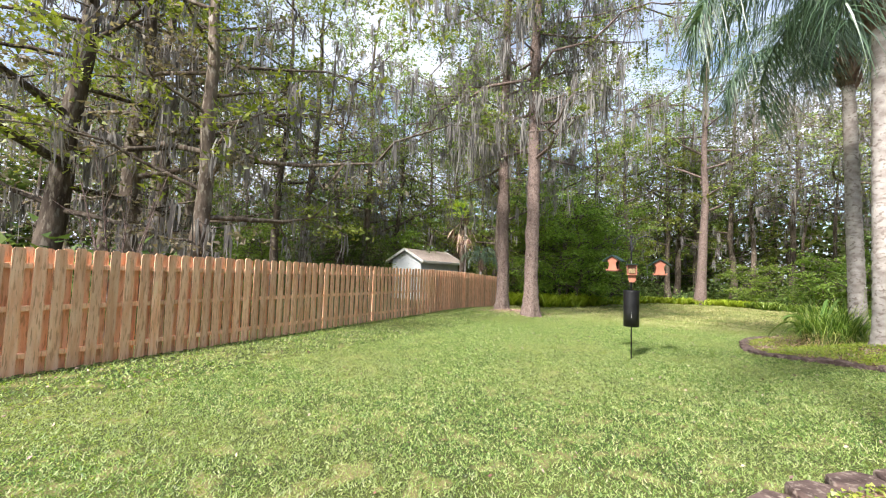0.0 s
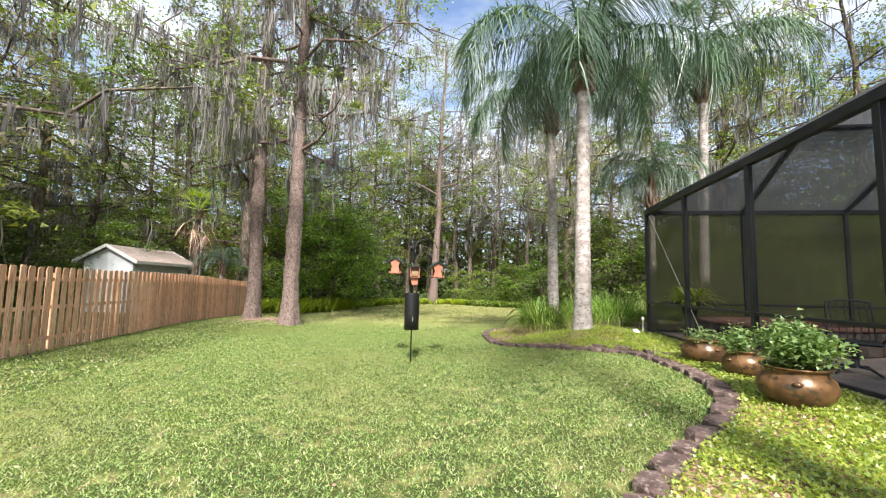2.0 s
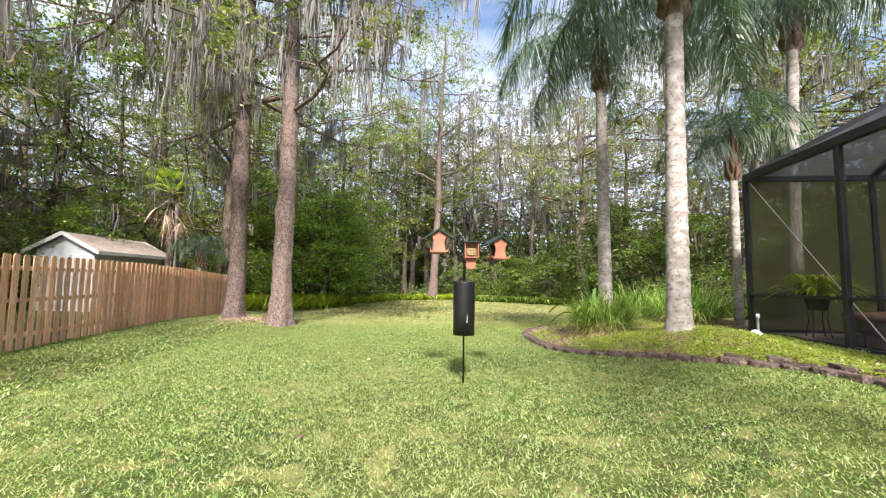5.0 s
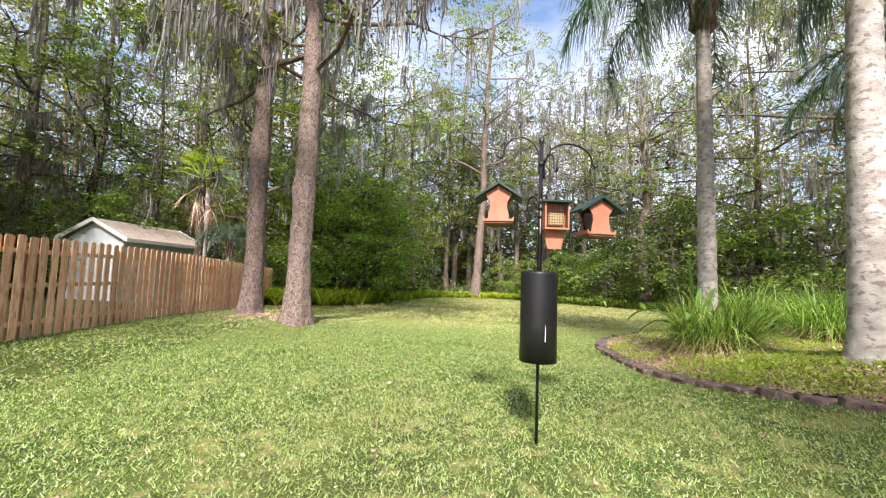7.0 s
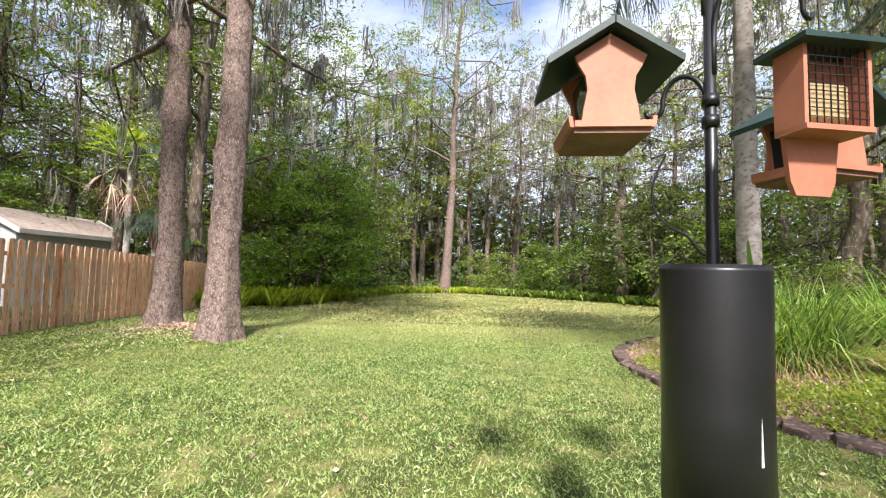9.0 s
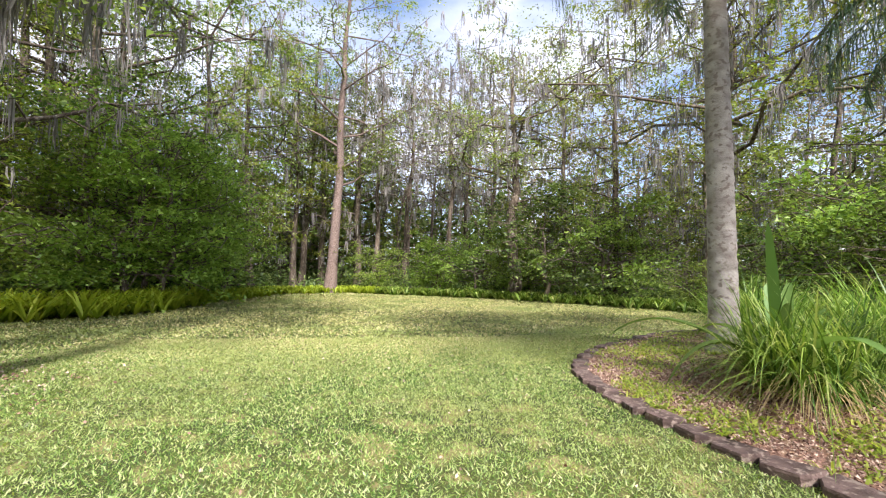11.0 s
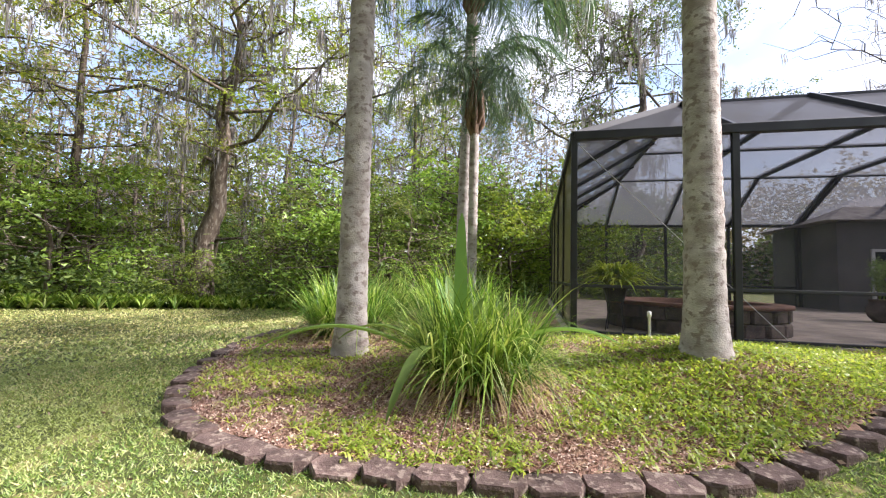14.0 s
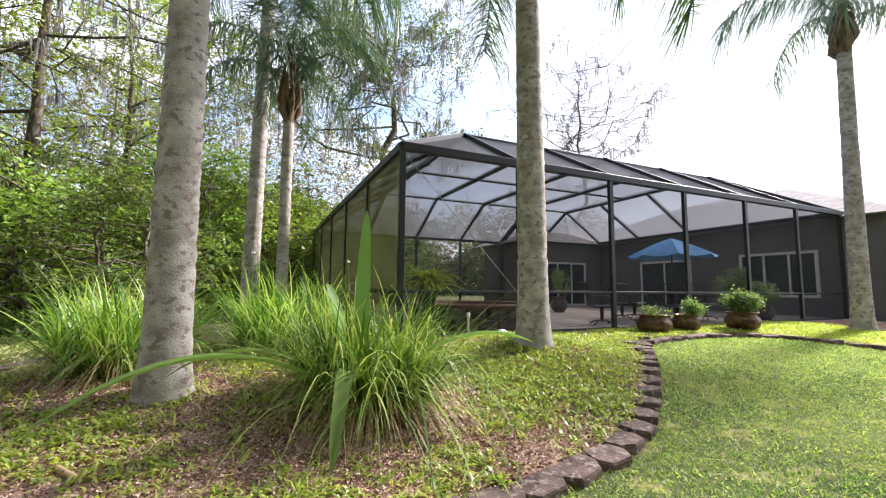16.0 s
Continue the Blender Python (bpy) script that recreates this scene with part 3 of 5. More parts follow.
for kind, x, y, s in ((3, -4.0, 47.0, 1.1), (3, 2.0, 46.0, 1.15), (3, 4.5, 49.0, 1.2), (0, -11.0, 49.0, 1.1), (1, -15.8, 23.6, 1.0), (4, -17.2, 31.0, 1.0), (5, 10.8, 34.5, 1.0), (5, 16.0, 22.5, 1.0), (1, -25.2, 3.4, 1.0), (1, -24.4, 6.6, 0.95), (3, 5.8, 45.5, 1.1), (3, -1.2, 49.5, 1.2), (0, -26.6, 14.5, 1.1), (2, -27.5, 20.5, 1.2), (0, -24.5, 29.0, 1.1), (2, -29.0, 9.5, 1.15), (0, -21.5, 31.5, 1.0), (5, 8.2, 36.5, 0.9), (6, -14.2, 0.7, 1.0), (6, -15.6, 2.9, 1.05), (3, -19.3, 4.5, 1.15), (0, -26.4, 22.8, 0.9), (5, -25.6, 26.4, 0.85), (6, -27.6, 18.6, 1.1), (0, -23.4, 11.0, 0.9), (7, -18.4, 26.0, 1.0), (7, -20.2, 27.4, 1.05), (0, -17.8, 35.0, 1.0), (5, -15.4, 38.0, 1.0), (0, -13.4, 42.5, 1.0), (1, -20.4, 32.6, 1.0), (5, -11.0, 46.0, 1.05), (1, -6.0, 48.5, 1.0), (4, -9.4, 50.5, 1.0)):
    stand(TALL[kind], x, y, s)
    placed.append((x, y))
tries = 0
while len(placed) < 86 and tries < 9000:
    tries += 1
    x, y = random.uniform(-46, 46), random.uniform(1, 66)
    if not wood_ok(x, y) or not free(x, y, 3.4):
        continue
    if -3.5 < x < 8 and y > 41 or 10 < x < 22 and y < 27 or -23 < x < -12 and y < 8:
        continue
    if math.hypot(x + 3, y - 9) > 52 or (x > 24 and y < 14):
        continue
    placed.append((x, y))
    stand(TALL[random.choice([0, 0, 1, 2, 2, 3, 3, 4, 5, 5, 6])], x, y, random.uniform(0.75, 1.1))

tries, bushes = 0, 0
while bushes < 40 and tries < 9000:
    tries += 1
    x, y = random.uniform(-40, 34), random.uniform(-2, 54)
    if not wood_ok(x, y) or not free(x, y, 2.2):
        continue
    if x < -8 and y < 27 and (y < 9 or x > fence_x(y) - 5.0):
        continue
    if wood_ok(x + (5.5 if x < -8 else 0), y - (0 if x < -8 and y < 27 else 5.5)) and random.random() < 0.75:
        continue
    placed.append((x, y))
    bushes += 1
    stand(SHRUB[random.choice([0, 1, 1, 1, 2, 3, 3])], x, y, random.uniform(0.75, 1.2))


def live_oak(seed, x, y, label, height=12.0, spread=7.0, leaf=None, leaf_n=32000, size=0.15, moss_n=1300, first=0.3, rise=0.3, limbs=18, r0=0.42, sub=8):
    r = np.random.default_rng(seed)
    wood, spots, T = grow(r, height, r0, first, limbs, spread, rise, sub, 0.9, 10, 4, 0.13)
    crown = leaf_tris(leaf_spots(r, spots, leaf_n, 0.45), size, r) if leaf_n else None
    moss = moss_on(r, spots, moss_n, (0.5, 2.4)) if moss_n else None
    return tree("live_oak", pose(x, y, gz(x, y) - 0.1), label, "tree", wood, crown, moss, M_BARKD, leaf or M_LEAFY)


live_oak(71, 12.2, 28.0, "broad live oak with crooked limbs and hanging moss", 17, 8.0, M_LEAFY, 22000, 0.15, 900, 0.36, 0.28, 20, 0.5)
live_oak(74, 4.8, 36.5, "spreading oak with thin yellow-green leaves over the lawn's edge", 16, 6.5, M_LEAF, 15000, 0.17, 500, 0.4, 0.4)
live_oak(72, 20.0, 8.6, "broad mossy oak behind the screened patio", 16.5, 6.6, M_LEAFD, 24000, 0.15, 1000, 0.42, 0.45, 22, 0.4)
live_oak(73, 20.9, -6.6, "almost bare twiggy tree behind the house", 16.5, 4.2, M_LEAFB, 1600, 0.1, 120, 0.5, 0.6, 34, 0.2, 14)

# the tall pale-barked tree at the far edge of the lawn
r = np.random.default_rng(76)
wood, spots, T = grow(r, 27, 0.42, 0.3, 26, 6.0, 0.45, 5, 0.2, 10, 3, 0.07)
tree("sweetgum", pose(-7.7, 42.8, gz(-7.7, 42.8) - 0.1), "tall pinkish grey tree with pale new leaves past the lawn", "tree", wood, leaf_tris(leaf_spots(r, spots, 13000, 0.5), 0.2, r), moss_on(r, spots, 120), M_BARK, M_LEAF)
for o in TALL + SHRUB:
    for c in (*o.children_recursive, o):
        bpy.data.objects.remove(c)

# low growth between the trees
r = np.random.default_rng(78)
n = 150000
X, Y = r.uniform(-40, 34, n), r.uniform(-8, 60, n)
ok = np.array([wood_ok(a, b) for a, b in zip(X, Y)])
X, Y = X[ok], Y[ok]
top = 1.2 + 1.6 * np.sin(X * 0.9 + 1.3 * np.sin(Y * 0.7)) * np.sin(Y * 0.8 + 2) + 0.9 * np.sin(X * 2.3) * np.sin(Y * 1.9)
Z = ground_z(X, Y) + np.maximum(0.3, top) * r.uniform(0, 1, len(X)) ** 0.8
tagged(put("undergrowth", *leaf_tris(np.column_stack([X, Y, Z]), 0.32, r, 0.45, 0.1), M_LEAFD), "dark green undergrowth between the woodland trunks", "undergrowth", kind="stuff")

# far woods behind the trees that can be told apart
r = np.random.default_rng(77)
def far_band(n, near_d, far_d, tall, power, size, mat, label):
    a, d = r.uniform(radians(-42), radians(200), n), r.uniform(near_d, far_d, n)
    top = tall + 3.5 * np.sin(a * 17) * np.sin(a * 7 + 2) + 2 * np.sin(a * 41 + tall) + 1.2 * np.sin(a * 97)
    top = top * np.where(a < radians(-9), 0.5, 1.0)
    C = np.column_stack([-3 + d * np.cos(a), 9 + d * np.sin(a), -0.4 + top * r.uniform(0, 1, n) ** power])
    return tagged(put("far_woods", *leaf_tris(C, size, r, 0.5, 0.1), mat), label, "woods", kind="stuff")


far_band(110000, 48, 74, 13, 1.2, 0.95, M_LEAFD, "far dark green woods closing the view")
far_band(170000, 46, 70, 23, 0.85, 0.5, M_LEAFB, "far grey-brown budding treetops behind the yard")
pieces = []
for i in range(230):
    aa, dd = r.uniform(radians(-12), radians(200)), r.uniform(44, 70)
    x, y, hh = -3 + dd * math.cos(aa), 9 + dd * math.sin(aa), r.uniform(9, 18)
    pieces.append(tube([(x, y, -1), (x + r.normal() * 0.4, y, hh / 2), (x + r.normal() * 0.8, y, hh)], [0.2, 0.15, 0.04], 5))
ft = put("far_trunks", *join(pieces), M_BARKD, smooth=True)
tagged(ft, "far tree trunks in the woods", "woods", kind="stuff")


# the two big mossy trees on the lawn
def lawn_tree(seed, x, y, r0, label):
    r = np.random.default_rng(seed)
    wood, spots, T = grow(r, 21, r0 * 0.9, 0.29, 32, 4.7, 0.12, 6, 0.12, 16)
    # a rough outer bark with knots and a flared foot
    n, sides = 150, 24
    t = np.linspace(0, 1, n)
    P = np.column_stack([np.interp(t, np.linspace(0, 1, 12), T[:, k]) for k in range(3)])
    rad = r0 * (1.0 - 0.75 * t) + 0.45 * r0 * np.exp(-t * 21 * 2.2) + 0.02
    V, F = tube(P, rad, sides)
    V = V.reshape(n, sides, 3)
    off = 0.012 * r.normal(size=(n, sides)) + 0.012 * r.normal(size=(1, sides))
    for q in range(70):
        zi, si = r.integers(12, n - 20), r.integers(0, sides)
        zz, sj = np.meshgrid(np.arange(n), np.arange(sides), indexing="ij")
        ds = (sj - si + sides // 2) % sides - sides // 2
        off += 0.075 * np.exp(-((zz - zi) / 1.1) ** 2 - (ds / 1.3) ** 2)
    foot = np.exp(-t * 21 * 1.6)[:, None] * 0.07 * np.sin(np.arange(sides) * 2 * np.pi * 5 / sides + seed)[None]
    V += unit(V - P[:, None]) * (off + foot)[..., None]
    wood = join([wood, (V.reshape(-1, 3), F)])
    crown = leaf_tris(leaf_spots(r, spots, 17000, 0.36, 0.6, 60, 0.3), 0.12, r, 0.6, 0.05)
    moss = moss_on(r, spots, 950, (0.8, 2.8), 0.036, 8, 3)
    return tree("lawn_tree", pose(x, y, gz(x, y) - 0.1), label, "tree", wood, crown, moss, M_BARK, M_LEAF)


lawn_tree(51, -10.49, 15.67, 0.245, "tall rough-barked tree hung with grey moss on the lawn")
lawn_tree(52, -8.25, 14.41, 0.26, "tall rough-barked tree with moss and new leaves on the lawn")


r = np.random.default_rng(58)
bare = thing("bare_shrub", pose(-10.75, 1.75, gz(-10.75, 1.75)), "leafless many-stemmed shrub rising behind the fence", "shrub")
for i in range(9):
    a, h = i * 0.7, r.uniform(2.6, 4.2)
    P = np.array([(0.1 * math.cos(a), 0.1 * math.sin(a), 0), (0.35 * math.cos(a), 0.35 * math.sin(a), h * 0.5), (0.8 * math.cos(a) + r.normal() * 0.2, 0.8 * math.sin(a), h)])
    tw = [tube(P, [0.022, 0.015, 0.005], 5)]
    for k in range(6):
        b = P[1] + (P[2] - P[1]) * r.uniform(-0.4, 0.9)
        tw.append(tube([b, b + np.array([r.normal() * 0.2, r.normal() * 0.2, r.uniform(0.2, 0.6)])], [0.007, 0.003], 4))
    put("stem", *join(tw), M_BARK, bare)

# ---- palms ----
def frond_mesh(seed, length=4.1):
    r = np.random.default_rng(seed)
    n = 14
    t = np.linspace(0, 1, n)
    ang = 1.3 - 2.75 * t ** 1.15
    step = length / (n - 1)
    P = np.zeros((n, 3))
    for i in range(1, n):
        P[i] = P[i - 1] + step * np.array([math.cos(ang[i]), 0, math.sin(ang[i])])
    P[:, 1] += 0.1 * np.sin(t * 3) * r.normal()
    stem = tube(P, 0.028 * (1 - 0.85 * t) + 0.004, 5)
    k = 110
    g = np.repeat(np.linspace(0.16, 0.995, k), 2)
    base = np.column_stack([np.interp(g, t, P[:, i]) for i in range(3)])
    sgn = np.tile([1.0, -1.0], k)
    D = np.column_stack([0.3 + r.normal(size=2 * k) * 0.15, sgn * (0.55 + 0.2 * r.normal(size=2 * k)), r.normal(size=2 * k) * 0.4 - 0.12])
    L = (0.86 - 0.9 * (g - 0.45) ** 2) * r.uniform(0.75, 1.1, 2 * k)
    W = np.full(2 * k, 0.026)
    return join([stem, strips(base, D, L, W, r, 3, 1.0)])


FROND = [mesh_of("frond", *frond_mesh(61 + i), materials=(M_FROND,)) for i in range(4)]


def palm(x, y, top, r0, r1, lean, label, fronds=20, scale=1.0, seed=0, boot=1.0):
    r = np.random.default_rng(seed)
    z0 = gz(x, y) - 0.05
    ob = thing("queen_palm", pose(x, y, z0), label, "palm tree", "queen palms")
    H = top - z0
    n = int(H / 0.05)
    t = np.linspace(0, 1, n)
    rad = r0 + (r1 - r0) * t ** 0.8 + 0.35 * r0 * np.exp(-t * H * 5)
    ring = (np.arange(n) % 4 == 0) & (t > 0.06)
    rad = rad + np.where(ring, -0.004, 0) + r.normal(size=n) * 0.0035
    P = np.column_stack([lean[0] * t ** 1.5, lean[1] * t ** 1.5, t * H])
    put("trunk", *tube(P, rad, 18), M_PALM, ob, smooth=True)
    c = P[-1]
    # split leaf bases
    boots = []
    for i in range(11):
        a, h = i * 2.4, i * 0.07 * boot
        o = np.array([math.cos(a), math.sin(a), 0])
        boots.append(tube([c + o * r1 * 0.6 + (0, 0, h - 0.1), c + o * (r1 + 0.07) + (0, 0, h + 0.12), c + o * (r1 + 0.05) + (0, 0, h + 0.4), c + o * 0.1 + (0, 0, h + 0.75)], np.array([0.05, 0.1, 0.075, 0.02]) * boot, 6))
    boots.append(tube([c - (0, 0, 0.05), c + (0, 0, 0.5), c + (0, 0, 1.3)], [r1 * 1.0, r1 * 1.15, 0.06], 10))
    put("leaf_base", *join(boots), M_BOOT, ob, "brown split leaf bases", smooth=True)
    for i in range(fronds):
        f = new("frond", FROND[i % 4])
        f.parent = ob
        tilt = -28 + 46 * (i / (fronds - 1)) + r.normal() * 5
        s = scale * r.uniform(0.85, 1.1)
        f.matrix_basis = pose(c[0], c[1], c[2] + 0.95 - 0.45 * i / fronds) @ pose(0, 0, 0, 0, 0, i * 137.5 + r.normal() * 8) @ pose(0, 0, 0, 0, tilt, 0) @ Matrix.Diagonal((s, s, s, 1))
    return ob


palm(1.09, 11.15, 6.5, 0.215, 0.155, (0.08, 0.0), "queen palm with grey ringed trunk in the bed", 17, 1.05, 1)
palm(0.9, 15.18, 6.95, 0.20, 0.14, (-0.04, 0.0), "queen palm with pale ringed trunk beside the grass clump", 16, 1.0, 2)
palm(5.47, 14.63, 7.6, 0.17, 0.13, (0.15, -0.1), "slender queen palm behind the screened patio", 16, 1.0, 3)
palm(1.35, 1.87, 6.9, 0.21, 0.14, (-0.08, 0.0), "queen palm with grey trunk beside the house", 8, 0.85, 4)
palm(3.8, 14.13, 4.0, 0.10, 0.09, (0.0, 0.0), "young queen palm with brown leaf bases", 14, 0.55, 5, 0.5)
palm(-18.4, 22.6, 5.2, 0.14, 0.12, (0, 0), "small palm behind the fence with brown leaf bases", 12, 0.42, 6)
palm(-16.2, 21.6, 1.9, 0.1, 0.1, (0, 0), "low young palm behind the fence", 9, 0.4, 7, 0.5)


# ---- fence ----
fy0, fy1 = -5.0, 24.0
fdir = Vector((-0.312, 1.0, 0)).normalized()
fang = math.degrees(math.atan2(-fdir.x, fdir.y))
flen = (fy1 - fy0) / fdir.y
fence = thing("fence", pose(fence_x(fy0), fy0, 0, 0, 0, fang), "cedar shadowbox fence with dog-eared pickets along the lawn", "fence", kind="structure")


def fence_z(s):
    p = Vector((fence_x(fy0), fy0, 0)) + fdir * s
    return gz(p.x, p.y) - 0.02


def picket_mesh(h, mat):
    bm = bmesh.new()
    w, t, e = 0.071, 0.009, 0.03
    pts = [(-w, 0), (w, 0), (w, h - e), (w - e, h), (-w + e, h), (-w, h - e)]
    lo = [bm.verts.new((-t, y, z)) for y, z in pts]
    hi = [bm.verts.new((t, y, z)) for y, z in pts]
    bm.faces.new(lo[::-1])
    bm.faces.new(hi)
    for i in range(6):
        bm.faces.new((lo[i], lo[(i + 1) % 6], hi[(i + 1) % 6], hi[i]))
    bmesh.ops.recalc_face_normals(bm, faces=bm.faces)
    me = bpy.data.meshes.new("picket")
    bm.to_mesh(me)
    bm.free()
    me.materials.append(mat)
    return me


PICK = [picket_mesh(h, M_CEDAR) for h in (1.82, 1.84, 1.83)]
PICKG = picket_mesh(1.83, M_GREYWOOD)
random.seed(9)
s = 0.0
while s < flen:
    for side, off in ((1, 0.0), (-1, 0.118)):
        p = new("picket", PICKG if s < 11 and random.random() < 0.08 else random.choice(PICK))
        p.parent = fence
        p.matrix_basis = pose(side * 0.04, s + off + random.uniform(-0.008, 0.008), fence_z(s) + random.uniform(-0.012, 0.012), random.uniform(-0.5, 0.5), 0, random.uniform(-1.2, 1.2))
    s += 0.237
s = 0.0
while s < flen:
    for h in (0.28, 0.95, 1.56):
        part("rail", beam(bmesh.new(), (0, s, fence_z(s) + h), (0, min(s + 2.4, flen), fence_z(s + 2.4) + h), 0.06, 0.08, 0.004), M_CEDAR, fence)
    part("fence_post", boxed(-0.14, -0.051, s - 0.045, s + 0.045, fence_z(s) - 0.1, fence_z(s) + 1.7, 0.006), M_CEDAR, fence)
    s += 2.4

# ---- shed behind the fence ----
shed = thing("garden_shed", pose(-21.6, 22.0, 0.05, 0, 0, 5), "small pale grey garden shed with brown shingle roof behind the fence", "shed")
bm = boxed(-1.35, 1.35, -2.2, 2.2, -0.4, 2.5)
part("wall", bm, M_SHED, shed)
pts = [(-1.35, 2.5), (1.35, 2.5), (0, 3.2)]
for yy in (-2.2, 2.2):
    bm = bmesh.new()
    bm.faces.new([bm.verts.new((a, yy, b)) for a, b in pts])
    part("gable", bm, M_SHED, shed)
for sx in (-1, 1):
    bm = bmesh.new()
    beam(bm, (sx * 0.86, -2.45, 2.86), (sx * 0.86, 2.45, 2.86), 1.95, 0.05)
    bmesh.ops.transform(bm, matrix=Matrix.Translation((sx * 0.86, 0, 2.86)) @ Matrix.Rotation(sx * radians(26), 4, "Y") @ Matrix.Translation((-sx * 0.86, 0, -2.86)), verts=bm.verts)
    part("roof", bm, M_SHEDROOF, shed)
    for yy in (-2.47, 2.47):
        part("fascia", beam(bmesh.new(), (sx * 1.75, yy, 2.38), (0, yy, 3.26), 0.03, 0.16), M_WHITE, shed)
    part("fascia", beam(bmesh.new(), (sx * 1.76, -2.5, 2.38), (sx * 1.76, 2.5, 2.38), 0.03, 0.16), M_WHITE, shed)

# ---- screened patio ----
deck = part("patio_slab", boxed(2.9, 15.0, -2.0, 12.5, 0.05, DECK_Z, 0.01), M_DECK)
tagged(deck, "pale concrete patio slab under the screen cage", "patio", kind="structure")
cage = thing("screen_cage", pose(3.03, 0, 0), "dark bronze aluminium pool cage with black insect screen", "screen enclosure", kind="structure")
PY = [12.35 - 2.33 * i for i in range(7)]
PX = [0, 2.42, 4.84, 7.26, 9.68, 11.9]
ZE, ZT, RUN, ZK = 3.6, 5.0, 2.42, 1.16
Y0, Y1, XE = -1.95, 12.35, 11.9
YE = 2.9


def bar(name, a, b, w=0.06, h=0.1):
    part(name, beam(bmesh.new(), a, b, w, h, 0.006), M_ALU, cage)


def screen(*pts):
    bm = bmesh.new()
    bm.faces.new([bm.verts.new(p) for p in pts])
    north = min(p[1] for p in pts) > Y1 - 0.01
    part("screen_panel", bm, M_HAZYROOFNET if max(p[2] for p in pts) > ZE else M_OLDNET if north else M_SCREEN, cage)


for i, y in enumerate(PY):
    part("post", boxed(-0.04, 0.04, y - 0.05, y + 0.05, DECK_Z, ZE, 0.006), M_ALU, cage)
    if 0 < i < 6:
        bar("roof_beam", (0, y, ZE), (RUN, y, ZT), 0.055, 0.17)
        bar("roof_beam", (RUN, y, ZT), (XE - RUN, y, ZT), 0.055, 0.17)
    if i < 6:
        y2 = PY[i + 1]
        screen((0, y, DECK_Z), (0, y2, DECK_Z), (0, y2, ZE), (0, y, ZE))
        if 0 < i < 5:
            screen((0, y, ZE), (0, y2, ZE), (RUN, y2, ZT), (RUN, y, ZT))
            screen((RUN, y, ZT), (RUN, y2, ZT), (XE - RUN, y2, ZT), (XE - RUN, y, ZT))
        elif i == 0:
            screen((0, y, ZE), (0, y2, ZE), (RUN, Y1 - RUN, ZT))
        else:
            screen((0, y, ZE), (0, y2, ZE), (RUN, y, ZT))
YS, YR = PY[6], PY[5]
for i in range(5):
    a, b = PX[i], PX[i + 1]
    ta, tb = max(RUN, min(a, XE - RUN)), max(RUN, min(b, XE - RUN))
    if ta < tb:
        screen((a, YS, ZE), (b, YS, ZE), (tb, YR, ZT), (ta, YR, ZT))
        bar("roof_beam", (b if i < 4 else a, YS, ZE), (tb, YR, ZT), 0.055, 0.17)
    else:
        screen((a, YS, ZE), (b, YS, ZE), (ta, YR, ZT))
bar("hip_beam", (0, YS, ZE), (RUN, YR, ZT), 0.055, 0.17)
bar("eave_beam", (0, YS, ZE), (XE, YS, ZE), 0.12, 0.14)
screen((XE, YR, ZE), (XE, YE, ZE), (XE - RUN, YE, ZT), (XE - RUN, YR, ZT))
screen((XE, YS, ZE), (XE, YR, ZE), (XE - RUN, YR, ZT))
bar("roof_beam", (XE, YR, ZE), (XE - RUN, YR, ZT), 0.055, 0.17)
for i, x in enumerate(PX):
    if i:
        part("post", boxed(x - 0.05, x + 0.05, Y1 - 0.04, Y1 + 0.04, DECK_Z, ZE, 0.006), M_ALU, cage)
        x0 = PX[i - 1]
        screen((x0, Y1, DECK_Z), (x, Y1, DECK_Z), (x, Y1, ZE), (x0, Y1, ZE))
    if 0 < i < 5:
        bar("roof_beam", (x, Y1, ZE), (x, Y1 - RUN, ZT), 0.055, 0.17)
for i in range(5):
    a, b = PX[i], PX[i + 1]
    if i == 0:
        screen((a, Y1, ZE), (b, Y1, ZE), (RUN, Y1 - RUN, ZT))
    elif i == 4:
        screen((a, Y1, ZE), (b, Y1, ZE), (XE - RUN, Y1 - RUN, ZT))
    else:
        screen((a, Y1, ZE), (b, Y1, ZE), (b, Y1 - RUN, ZT), (a, Y1 - RUN, ZT))
for y in [y for y in PY if y > YE] + [YE]:
    part("post", boxed(XE - 0.04, XE + 0.04, y - 0.05, y + 0.05, DECK_Z, ZE, 0.006), M_ALU, cage)
    bar("roof_beam", (XE, y, ZE), (XE - RUN, min(y, Y1 - RUN), ZT), 0.055, 0.17)
screen((XE, YE, DECK_Z), (XE, Y1, DECK_Z), (XE, Y1, ZE), (XE, YE, ZE))
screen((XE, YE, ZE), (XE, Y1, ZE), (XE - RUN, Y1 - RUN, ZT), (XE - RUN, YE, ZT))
bar("hip_beam", (0, Y1, ZE), (RUN, Y1 - RUN, ZT), 0.055, 0.17)
bar("hip_beam", (XE, Y1, ZE), (XE - RUN, Y1 - RUN, ZT), 0.055, 0.17)
for a, b in (((0, Y0, ZE), (0, Y1, ZE)), ((0, Y1, ZE), (XE, Y1, ZE)), ((XE, YE, ZE), (XE, Y1, ZE))):
    bar("eave_beam", a, b, 0.12, 0.14)
for a, b in (((0, Y0, ZK), (0, Y1, ZK)), ((0, Y1, ZK), (XE, Y1, ZK)), ((XE, YE, ZK), (XE, Y1, ZK)),
             ((0, Y0, DECK_Z + 0.03), (0, Y1, DECK_Z + 0.03)), ((0, Y1, DECK_Z + 0.03), (XE, Y1, DECK_Z + 0.03))):
    bar("chair_rail", a, b, 0.05, 0.05)
